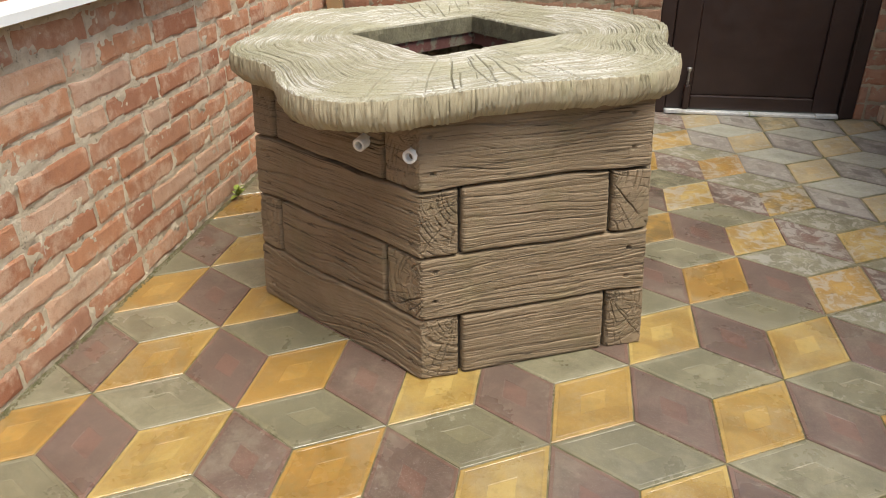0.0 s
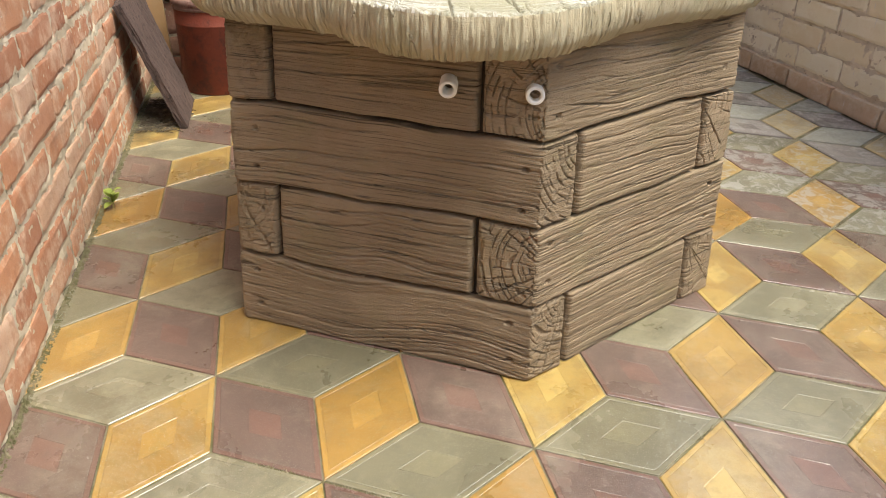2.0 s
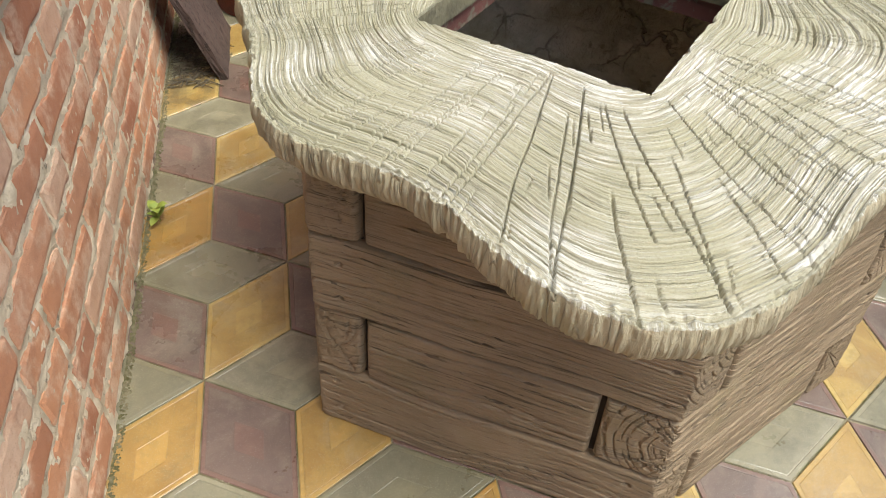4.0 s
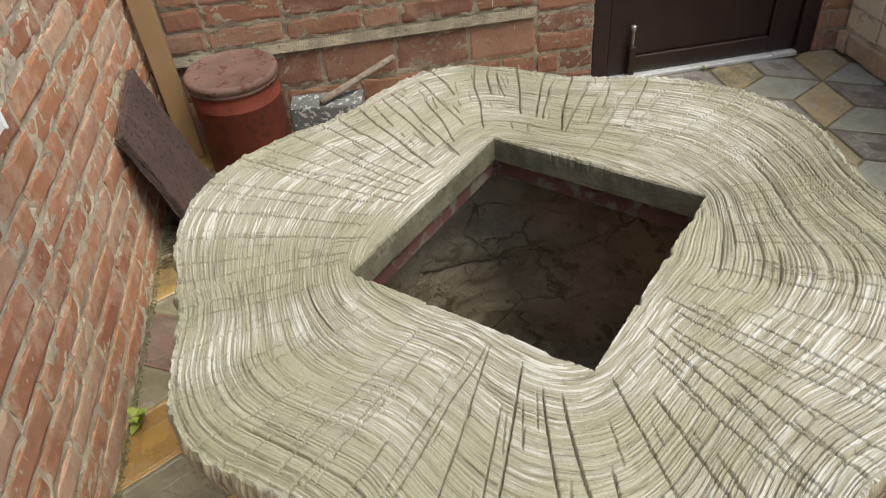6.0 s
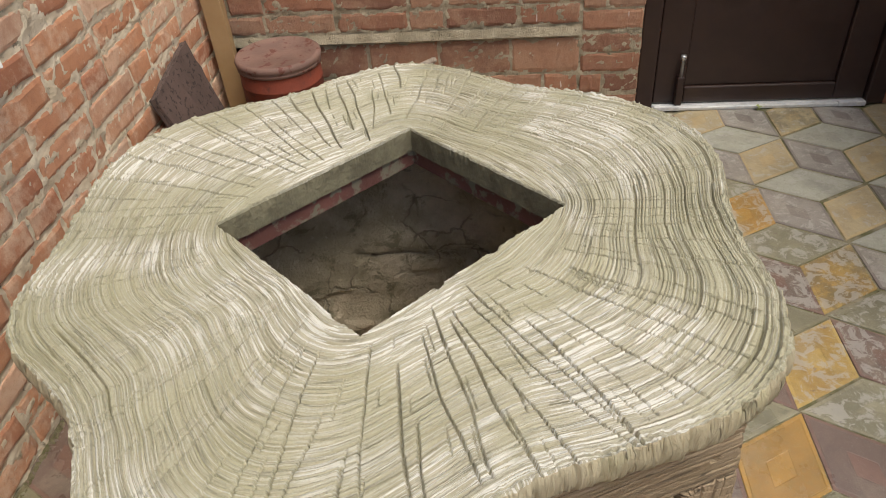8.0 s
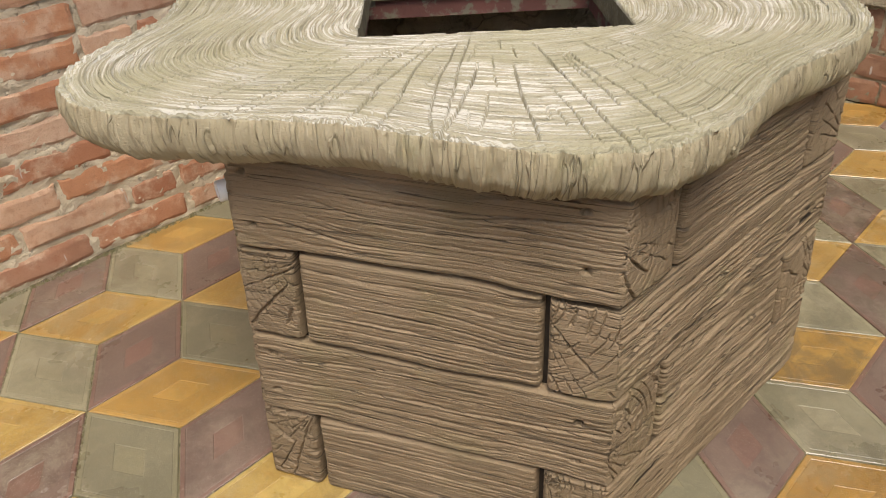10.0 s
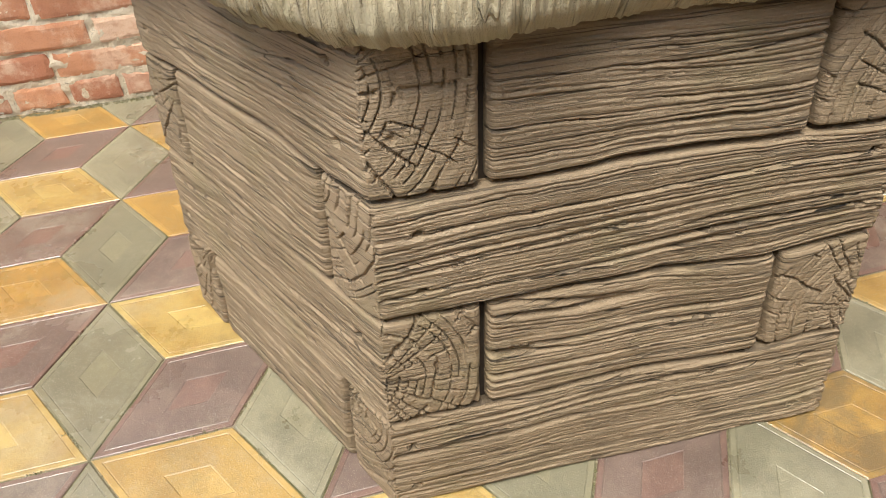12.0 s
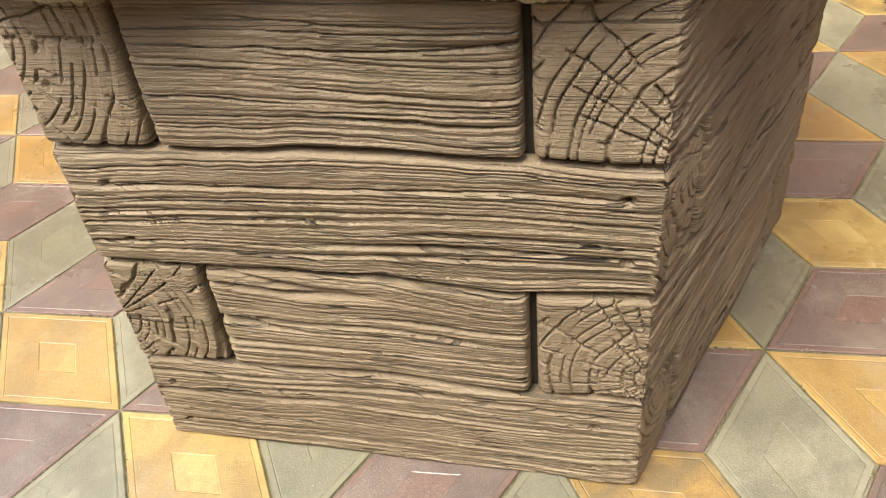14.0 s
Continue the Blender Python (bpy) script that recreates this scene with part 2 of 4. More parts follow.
def mat_shaft():
    """Rough smeared cement with a net of cracks round hidden stones."""
    n = Nodes("raw_concrete")
    w = n.coords()
    c = n.mix(n.ramp(n.noise(w, 6, 6, 0.65), 0.36, 0.64), (0.54, 0.45, 0.33), (0.34, 0.29, 0.195))
    c = n.mix(n.ramp(n.noise(w, 15, 7, 0.7, 0.6), 0.54, 0.64, 0, 0.65), c, (0.13, 0.12, 0.065))
    c = n.mix(n.ramp(n.noise(w, 40, 5, 0.7), 0.58, 0.68, 0, 0.5), c, (0.58, 0.50, 0.38))
    bend = n.t.nodes.new("ShaderNodeTexNoise")
    bend.inputs["Scale"].default_value, bend.inputs["Detail"].default_value = 14, 4
    n.t.links.new(w, bend.inputs["Vector"])
    shift = n.t.nodes.new("ShaderNodeVectorMath")
    shift.operation = "MULTIPLY_ADD"
    n.t.links.new(bend.outputs["Color"], shift.inputs[0])
    shift.inputs[1].default_value = (0.10, 0.10, 0.07)
    n.t.links.new(w, shift.inputs[2])
    crack = n.math("MULTIPLY", n.ramp(n.voronoi(shift.outputs[0], 7.0, "DISTANCE_TO_EDGE"), 0.026, 0.006), n.ramp(n.noise(w, 5, 2), 0.40, 0.52))
    c = n.mix(n.math("MULTIPLY", crack, 0.4), c, (0.08, 0.066, 0.048))
    h = n.math("ADD", n.noise(w, 22, 7, 0.7), n.math("MULTIPLY", n.noise(w, 150, 3), 0.3))
    h = n.math("SUBTRACT", h, n.math("MULTIPLY", crack, 0.35))
    return n.done(c, 0.9, n.bump(h, 1.0, 0.018))


RAW_CONCRETE = mat_shaft()


def mat_cover():
    n = Nodes("ringed_cover")
    uv = n.coords("uv", (1.3, 560.0, 1))
    uv_wide = n.coords("uv", (7.0, 300.0, 1))
    w = n.coords()
    c = n.mix(n.ramp(n.noise(w, 5, 5), 0.35, 0.65), (0.365, 0.338, 0.222), (0.395, 0.360, 0.262))
    c = n.mix(n.ramp(n.noise(uv, 1.0, 3, 0.8), 0.51, 0.60, 0, 0.5), c, (0.56, 0.535, 0.465))
    c = n.mix(n.ramp(n.noise(uv, 0.8, 3, 0.8), 0.54, 0.60, 0, 0.32), c, (0.27, 0.24, 0.135))
    c = n.mix(n.ramp(n.noise(w, 300, 3, 0.7), 0.52, 0.66, 0, 0.35), c, (0.24, 0.215, 0.135))
    uv_line = n.coords("uv", (2.2, 230.0, 1))
    line = n.math("ABSOLUTE", n.math("SUBTRACT", n.noise(uv_line, 1.0, 3, 0.5, 0.2), 0.5))
    split = n.math("MULTIPLY", n.ramp(line, 0.022, 0.004), n.ramp(n.noise(w, 17, 3), 0.40, 0.55))
    c = n.mix(n.math("MULTIPLY", split, 0.45), c, (0.16, 0.145, 0.085))
    scuff = n.math("MULTIPLY", n.ramp(n.noise(uv_wide, 1.0, 3, 0.65), 0.52, 0.56), n.ramp(n.noise(w, 5, 3), 0.44, 0.58))
    c = n.mix(n.math("MULTIPLY", scuff, 0.7), c, (0.72, 0.70, 0.64))
    h = n.math("ADD", n.noise(uv, 1.0, 3, 0.75), n.math("MULTIPLY", n.noise(w, 600, 3), 0.55))
    h = n.math("SUBTRACT", h, n.math("MULTIPLY", split, 0.6))
    return n.done(c, n.ramp(n.noise(w, 25), 0.3, 0.7, 0.62, 0.8), n.bump(h, 0.7, 0.004))


COVER = mat_cover()
# concrete for the opening's inner sides, a darker olive than the cover's top
OPENING_CONCRETE = mat_plain("opening_concrete", (0.19, 0.17, 0.105), (0.12, 0.105, 0.065), 18, 0.85, 0.8, 0.0, 0.004)
COVER_RIM = mat_grain("fibrous_rim", (0.40, 0.345, 0.225), (0.30, 0.25, 0.155), (0.48, 0.42, 0.295), 9.0, 330.0, 0.9, 0.2)
DOOR_BROWN = mat_plain("dark_brown_plastic", (0.024, 0.0115, 0.0085), (0.031, 0.015, 0.011), 8, 0.42, 0.08)
ALUMINIUM = mat_plain("aluminium_strip", (0.72, 0.72, 0.70), (0.58, 0.58, 0.57), 30, 0.45, 0.15, 0.3)
STEEL = mat_plain("brushed_metal", (0.55, 0.55, 0.54), (0.42, 0.42, 0.41), 30, 0.35, 0.15, 0.9)
WHITE_PLASTIC = mat_plain("white_plastic", (0.82, 0.82, 0.80), (0.78, 0.78, 0.76), 10, 0.35, 0.05)
DEBRIS = mat_plain("dark_litter", (0.045, 0.035, 0.024), (0.11, 0.09, 0.055), 90, 0.95, 0.8)
RAW_WOOD = mat_grain("raw_lumber", (0.34, 0.215, 0.10), (0.23, 0.14, 0.065), (0.42, 0.28, 0.14), 4, 120, 0.4)
STICK = mat_plain("grey_stick", (0.30, 0.25, 0.20), (0.16, 0.12, 0.09), 40, 0.85, 0.7)
LEAF = mat_plain("weed_leaf", (0.20, 0.27, 0.04), (0.30, 0.33, 0.06), 60, 0.55, 0.2)
GRIT = mat_plain("joint_grit", (0.13, 0.115, 0.045), (0.36, 0.32, 0.23), 160, 0.5, 0.4)
MOSS = mat_plain("moss", (0.085, 0.080, 0.030), (0.20, 0.17, 0.105), 60, 0.95, 0.8)
GLASS_DARK = mat_plain("window_glass", (0.02, 0.025, 0.03), (0.03, 0.035, 0.04), 2, 0.06, 0.0)
PLASTER = mat_plain("yard_plaster", (0.46, 0.43, 0.37), (0.38, 0.35, 0.30), 5, 0.9, 0.6)


def mat_speckle(name, base, dark, scale, lo, hi):
    n = Nodes(name)
    w = n.coords()
    c = n.mix(n.ramp(n.noise(w, 9, 5), 0.35, 0.65), base, tuple(0.75 * v for v in base))
    c = n.mix(n.ramp(n.noise(w, scale, 4, 0.6, 0.3), lo, hi), c, dark)
    return n.done(c, 0.75, n.bump(n.noise(w, 90, 5), 0.6, 0.003))


BOARD = mat_speckle("speckled_board", (0.092, 0.060, 0.050), (0.028, 0.017, 0.014), 75, 0.55, 0.62)
CAN_RED = mat_speckle("faded_red_paint", (0.185, 0.036, 0.016), (0.085, 0.023, 0.013), 24, 0.48, 0.72)
CAN_LID = mat_speckle("dusty_red_lid", (0.185, 0.108, 0.085), (0.11, 0.034, 0.023), 26, 0.56, 0.64)
LINING = mat_speckle("red_lining", (0.150, 0.058, 0.046), (0.17, 0.15, 0.105), 30, 0.50, 0.60)
SLAB = mat_speckle("splattered_slab", (0.16, 0.16, 0.155), (0.48, 0.48, 0.46), 48, 0.54, 0.6)


# ---------------------------------------------------------------- mesh helpers
def mesh_of(name, verts, faces, material, smooth=False, uvs=None):
    me = bpy.data.meshes.new(name)
    me.from_pydata([tuple(v) for v in verts], [], [tuple(f) for f in faces])
    for m in material if isinstance(material, (list, tuple)) else [material]:
        me.materials.append(m)
    if smooth:
        me.polygons.foreach_set("use_smooth", [True] * len(me.polygons))
    if uvs is not None:
        layer = me.uv_layers.new(name="UVMap")
        loops = np.empty(len(me.loops), dtype=np.int32)
        me.loops.foreach_get("vertex_index", loops)
        layer.data.foreach_set("uv", np.asarray(uvs, dtype=np.float32)[loops].ravel())
    me.update()
    return me


def grid_faces(rows, cols, close=False):
    """Quads over a rows x cols grid; close joins the last column to the first."""
    i = np.arange(rows - 1)[:, None]
    j = np.arange(cols if close else cols - 1)[None, :]
    k = (j + 1) % cols
    q = np.stack([i * cols + j, i * cols + k, (i + 1) * cols + k, (i + 1) * cols + j], -1)
    return q.reshape(-1, 4).tolist()


def from_bm(name, bm, material, smooth=False):
    me = bpy.data.meshes.new(name)
    bm.normal_update()
    bm.to_mesh(me)
    bm.free()
    me.materials.append(material)
    if smooth:
        me.polygons.foreach_set("use_smooth", [True] * len(me.polygons))
    return me


def part(name, me, parent, label="", at=None):
    ob = new(name, me)
    ob.parent = parent
    if at is not None:
        ob.matrix_basis = at
    return tagged(ob, label)


def thing(name, place, label, category, group="", kind=""):
    ob = new(name)
    ob.matrix_basis = place if isinstance(place, Matrix) else Matrix.Translation(place)
    return tagged(ob, label, category, group, kind)


def box_mesh(name, lo, hi, material, bevel=0.004, seed=0, rough=0.0):
    bm = bmesh.new()
    bmesh.ops.create_cube(bm, size=1)
    lo, hi = Vector(lo), Vector(hi)
    for v in bm.verts:
        v.co = Vector([lo[i] + (hi[i] - lo[i]) * (v.co[i] + 0.5) for i in range(3)])
    if bevel:
        bmesh.ops.bevel(bm, geom=bm.edges[:], offset=bevel, segments=2, affect="EDGES", profile=0.5)
    if rough:
        rng = random.Random(seed)
        for v in bm.verts:
            v.co += Vector([rng.uniform(-rough, rough) for _ in range(3)])
    return from_bm(name, bm, material)


def lathe_mesh(name, profile, material, segments=48, wobble=0.0):
    """Turn a list of (radius, height) round z."""
    n = len(profile)
    a = np.linspace(0, 2 * np.pi, segments, endpoint=False)
    verts = [(r * math.cos(t) * (1 + wobble * math.sin(3 * t + z * 9)), r * math.sin(t) * (1 + wobble * math.cos(2 * t)), z) for r, z in profile for t in a]
    return mesh_of(name, verts, grid_faces(n, segments, True), material, True)


# ---------------------------------------------------------------- ground and floor tiles
LEFT_X, BACK_Y, RIGHT_X, FRONT_Y = -0.500, 2.345, 2.075, -4.5
SIDE = 0.2
ground = tagged(new("ground", mesh_of("ground", [(-60, -60, -0.0065), (60, -60, -0.0065), (60, 60, -0.0065), (-60, 60, -0.0065)], [(0, 1, 2, 3)], GROUT)),
                "dark mossy cement bed under the yard tiles", "ground", kind="structure")


def tile_mesh(name, ways, mats, seed, shrink=1.0):
    """A rhombic tile with a bevelled edge, a pressed border line and a sunk centre diamond."""
    rng = random.Random(seed)
    a, b = ways
    corners = [(-a - b) / 2, (a - b) / 2, (a + b) / 2, (b - a) / 2]
    rings = [(0.984, -0.006), (0.982, -0.0012), (0.965, 0.0), (0.885, 0.0), (0.872, -0.0006), (0.855, -0.0001), (0.322, -0.0001), (0.305, -0.0006)]
    verts, faces = [], []
    for k, z in rings:
        for c in corners:
            j = rng.uniform(-0.0006, 0.0006)
            verts.append((c.x * k * shrink + j, c.y * k * shrink + j, z))
    for r in range(len(rings) - 1):
        for i in range(4):
            faces.append((r * 4 + i, r * 4 + (i + 1) % 4, r * 4 + 4 + (i + 1) % 4, r * 4 + 4 + i))
    faces.append(tuple(range(len(verts) - 4, len(verts))))
    me = mesh_of(name, verts, faces, mats)
    for k in [*range(12), len(faces) - 1]:
        me.polygons[k].material_index = 1
    return me


WAY_U = Vector((SIDE * math.cos(radians(30)), SIDE * 0.5))
WAY_V = Vector((0, SIDE))
WAY_W = WAY_V - WAY_U
KINDS = {"yellow": (WAY_U, WAY_V), "brown": (WAY_V, WAY_W), "green": (WAY_W, -WAY_U)}
TILE_MESHES = {(hue, wear, k): tile_mesh(hue + "_tile", KINDS[hue], TILE_MATS[hue, wear], k * 7 + wear, (1.0, 0.985, 0.968)[wear]) for hue in KINDS for wear in (0, 1, 2) for k in range(3)}
tile_floor = tagged(new("floor", mesh_of("floor", [(LEFT_X, FRONT_Y, -0.0034), (RIGHT_X, FRONT_Y, -0.0034), (RIGHT_X, BACK_Y, -0.0034), (LEFT_X, BACK_Y, -0.0034)], [(0, 1, 2, 3)], GROUT)),
                    "yard floor of yellow, brown and olive rhombic cement tiles, damp and worn", "floor", kind="structure")
far_tiles = []
rng = random.Random(5)
for i in range(-8, 16):
    for j in range(-34, 20):
        if (i - j) % 3:
            continue
        foot = WAY_U * i + WAY_V * j
        for hue, (a, b) in KINDS.items():
            c = foot + (a + b) / 2
            if not (LEFT_X - 0.08 < c.x < RIGHT_X + 0.06 and FRONT_Y - 0.1 < c.y < BACK_Y + 0.05):
                continue
            drift = max(0.0, min(1.0, (c.y - 0.6) / 1.2)) * max(0.0, min(1.0, (c.x - 0.9) / 0.6))
            past = (c.x - 1.06) * 0.92 + (c.y - 1.75) * 0.40 + rng.uniform(-0.06, 0.06)
            wear = 0 if past < -0.06 else 1 if past < 0.26 else 2
            me = TILE_MESHES[hue, wear, rng.randrange(3)]
            m = pose(c.x - 0.035 * drift, c.y + 0.024 * drift, rng.uniform(-0.0012, 0.0), rng.uniform(-0.25, 0.25), rng.uniform(-0.25, 0.25), rng.uniform(-0.3, 0.3))
            if c.y > -0.95:
                part("tile", me, tile_floor, at=m)
            else:
                far_tiles.append((hue, m))
far_verts, far_faces, far_index = [], [], []
for hue, m in far_tiles:
    me = TILE_MESHES[hue, 0, 0]
    base = len(far_verts)
    far_verts += [tuple(m @ v.co) for v in me.vertices]
    far_faces += [tuple(base + k for k in p.vertices) for p in me.polygons]
    far_index += [list(KINDS).index(hue)] * len(me.polygons)
me = mesh_of("tile_field", far_verts, far_faces, [TILE_MATS[h, 0][0] for h in KINDS])
me.polygons.foreach_set("material_index", far_index)
tagged(part("tile_field", me, tile_floor), kind="stuff")


# ---------------------------------------------------------------- brick walls
def brick_mesh(length, height, material, seed):
    """A brick with chipped edges; its front looks along +y, its origin is the front's middle."""
    rng = random.Random(seed)
    xs = [-0.5, -0.46, -0.28, -0.08, 0.12, 0.3, 0.46, 0.5]
    cols, deep = len(xs), 0.035
    verts, faces = [], []
    for zi in range(4):
        z = (-0.5, -0.36, 0.36, 0.5)[zi] * height
        for xi, x in enumerate(xs):
            rim = xi in (0, cols - 1) or zi in (0, 3)
            y = (-0.0024 if rim else 0.0) + rng.uniform(-0.0011, 0.0009)
            verts.append((x * length + rng.uniform(-0.004, 0.003), y, z + rng.uniform(-0.0035, 0.003)))
    for zi in range(3):
        for xi in range(cols - 1):
            a = zi * cols + xi
            faces.append((a, a + cols, a + cols + 1, a + 1))
    ring = list(range(cols)) + [k * cols + cols - 1 for k in (1, 2, 3)] + [3 * cols + k for k in range(cols - 2, -1, -1)] + [2 * cols, cols]
    start = len(verts)
    verts += [(verts[k][0], -deep, verts[k][2]) for k in ring]
    m = len(ring)
    for k in range(m):
        faces.append((ring[k], ring[(k + 1) % m], start + (k + 1) % m, start + k))
    return mesh_of("brick", verts, faces, material)


BRICKS = {}


def get_brick(length, height, material, k):
    key = (round(length, 3), round(height, 3), material.name, k)
    if key not in BRICKS:
        BRICKS[key] = brick_mesh(length, height, material, k * 31 + int(length * 1000))
    return BRICKS[key]


def mortar_mesh(name, width, height, seed, material, hole=None, depth=0.25, cell=0.008, proud=0.0):
    """An uneven wall face, looking along +y, from x 0..width and z 0..height, with a solid body behind it."""
    nx, nz = int(width / cell) + 2, int(min(height, 1.1) / cell) + 2
    x, z = np.meshgrid(np.linspace(0, width, nx), np.linspace(0, min(height, 1.1), nz))
    y = -0.0040 + proud + 0.0056 * fbm(x * 22, z * 34, seed, 4) + 0.0062 * fbm(x * 85, z * 105, seed + 5, 2)
    verts = np.stack([x, y, z], -1).reshape(-1, 3)
    faces = [f[::-1] for f in grid_faces(nz, nx)]
    if hole:
        x0, x1, z0, z1 = hole
        keep = []
        for f in faces:
            c = verts[list(f)].mean(0)
            if not (x0 < c[0] < x1 and z0 < c[2] < z1):
                keep.append(f)
        faces = keep
    return mesh_of(name, verts, faces, material, True)


def solid_boxes(name, boxes, material):
    bm = bmesh.new()
    for lo, hi in boxes:
        made = bmesh.ops.create_cube(bm, size=1)["verts"]
        for v in made:
            v.co = Vector([lo[i] + (hi[i] - lo[i]) * (v.co[i] + 0.5) for i in range(3)])
    return from_bm(name, bm, material)


def lay_bricks(wall, at, x0, x1, courses, material, joined, seed, length=0.25, joint=0.0115, avoid=None, headers=0.3, keep=None):
    """Rows of bricks on a wall frame whose x runs along the wall and y looks out; single bricks inside keep, one joined mesh outside."""
    rng = random.Random(seed)
    rest_v, rest_f = [], []
    for row, (z0, z1) in enumerate(courses):
        h = z1 - z0 - joint
        x = x0 - (0.5 * length if row % 2 else 0.0) - rng.uniform(0, 0.06)
        while x < x1:
            l = 0.12 if rng.random() < headers else length
            a, b = max(x, x0), min(x + l, x1)
            x += l + joint
            if b - a < 0.03:
                continue
            full = abs((b - a) - l) < 0.001
            c, z = (a + b) / 2, (z0 + z1) / 2
            if avoid and avoid[0] - 0.02 < b and a < avoid[1] + 0.02 and avoid[2] < z < avoid[3]:
                continue
            m = pose(c, rng.uniform(-0.002, 0.001), z + rng.uniform(-0.003, 0.003), rng.uniform(-0.6, 0.6), rng.uniform(-0.6, 0.6), rng.uniform(-0.3, 0.3))
            me = get_brick(l, h, material, rng.randrange(5))
            if not full:
                m = m @ Matrix.Diagonal(((b - a) / l, 1, 1, 1))
            if keep is None or (keep[0] < c < keep[1] and z < keep[2]):
                part("brick", me, wall, at=at @ m)
            else:
                base = len(rest_v)
                rest_v += [tuple(at @ m @ v.co) for v in me.vertices]
                rest_f += [tuple(base + k for k in p.vertices) for p in me.polygons]
    if rest_f:
        tagged(part("brickwork", mesh_of("brickwork", rest_v, rest_f, joined), wall), kind="stuff")


def even(z0, pitch, count):
    return [(z0 + pitch * k, z0 + pitch * (k + 1)) for k in range(count)]


WALL_H = 2.4
# left wall: its frame runs from the back corner towards the front (x), looking to +x of the yard
LEFT = Matrix.Translation((LEFT_X, BACK_Y, 0)) @ pose(0, 0, 0, 0, 0, -90)
LEFT_LEN = BACK_Y - FRONT_Y
SILL_END = BACK_Y - 1.115
NICHE = (SILL_END + 0.035, SILL_END + 1.35, 0.80, 2.0)
left_wall = tagged(new("wall_left", solid_boxes("wall_left", [
    ((LEFT_X - 0.30, FRONT_Y, -0.1), (LEFT_X - 0.018, BACK_Y + 0.3, NICHE[2])),
    ((LEFT_X - 0.30, BACK_Y - NICHE[0], NICHE[2]), (LEFT_X - 0.018, BACK_Y + 0.3, NICHE[3])),
    ((LEFT_X - 0.30, FRONT_Y, NICHE[2]), (LEFT_X - 0.018, BACK_Y - NICHE[1], NICHE[3])),
    ((LEFT_X - 0.30, FRONT_Y, NICHE[3]), (LEFT_X - 0.018, BACK_Y + 0.3, WALL_H))], MORTAR)),
    "red brick house wall with thick smeared mortar joints", "wall", kind="structure")
part("mortar_face", mortar_mesh("mortar_face", LEFT_LEN, WALL_H, 3, MORTAR, NICHE), left_wall, at=LEFT)
lay_bricks(left_wall, LEFT, 0.0, LEFT_LEN, even(0.004, 0.0755, 31), RED_BRICK, RED_BRICK_JOINED, 11, joint=0.0155, avoid=NICHE, keep=(0, 3.4, 0.95))

# back wall with the door opening; its frame runs from right to left
DOOR_X0, DOOR_X1, DOOR_H = 1.052, 1.955, 2.06
BACK = Matrix.Translation((RIGHT_X, BACK_Y, 0)) @ pose(0, 0, 0, 0, 0, 180)
back_wall = tagged(new("wall_back", solid_boxes("wall_back", [
    ((LEFT_X - 0.018, BACK_Y + 0.018, -0.1), (DOOR_X0, BACK_Y + 0.3, WALL_H)),
    ((DOOR_X1, BACK_Y + 0.018, -0.1), (RIGHT_X + 0.3, BACK_Y + 0.3, WALL_H)),
    ((DOOR_X0, BACK_Y + 0.018, DOOR_H), (DOOR_X1, BACK_Y + 0.3, WALL_H))], MORTAR_GREY)),
    "weathered dark red brick wall with a row of upright bricks near its foot", "wall", kind="structure")
BACK_DOOR = (RIGHT_X - DOOR_X1, RIGHT_X - DOOR_X0, -0.1, DOOR_H)
part("mortar_face", mortar_mesh("mortar_face", RIGHT_X - LEFT_X, WALL_H, 9, MORTAR_GREY, BACK_DOOR), back_wall, at=BACK)
LOW_X = RIGHT_X - 0.83
lay_bricks(back_wall, BACK, LOW_X, RIGHT_X - LEFT_X, [(0.0, 0.082), (0.082, 0.168), (0.168, 0.305)], BACK_BRICK, RED_BRICK_JOINED, 23, headers=0.1)
lay_bricks(back_wall, BACK, LOW_X, RIGHT_X - LEFT_X, even(0.345, 0.078, 26), BACK_BRICK, RED_BRICK_JOINED, 24, keep=(0, 3, 0.95))
lay_bricks(back_wall, BACK, BACK_DOOR[1], LOW_X - 0.012, even(0.0, 0.0795, 30), BACK_BRICK, RED_BRICK_JOINED, 25, keep=(0, 3, 0.95))
lay_bricks(back_wall, BACK, 0.0, BACK_DOOR[0], even(0.0, 0.0795, 30), BACK_BRICK, RED_BRICK_JOINED, 26, keep=(0, 3, 0.95))
part("ledge", mesh_of("ledge", [(LEFT_X, BACK_Y - 0.004, 0.345), (0.83, BACK_Y - 0.004, 0.345), (0.83, BACK_Y - 0.012, 0.312), (LEFT_X, BACK_Y - 0.012, 0.312),
                                (LEFT_X, BACK_Y + 0.01, 0.305), (0.83, BACK_Y + 0.01, 0.305)], [(0, 3, 2, 1), (3, 4, 5, 2)], MORTAR_GREY), back_wall, "sloped mortar ledge")

# right wall of larger cream bricks on a low brick footing
RIGHT = Matrix.Translation((RIGHT_X, FRONT_Y, 0)) @ pose(0, 0, 0, 0, 0, 90)
right_wall = tagged(new("wall_right", solid_boxes("wall_right", [((RIGHT_X + 0.018, FRONT_Y, -0.1), (RIGHT_X + 0.3, BACK_Y + 0.018, 1.54))], MORTAR_GREY)),
                    "cream silicate brick wall on a low cement-smeared footing", "wall", kind="structure")
part("mortar_face", mortar_mesh("mortar_face", LEFT_LEN, 1.54, 15, MORTAR), right_wall, at=RIGHT)
lay_bricks(right_wall, RIGHT, 0.0, LEFT_LEN, even(0.085, 0.090, 16), CREAM_BRICK, CREAM_BRICK_JOINED, 31, headers=0.05, keep=(4.7, 7, 0.7))
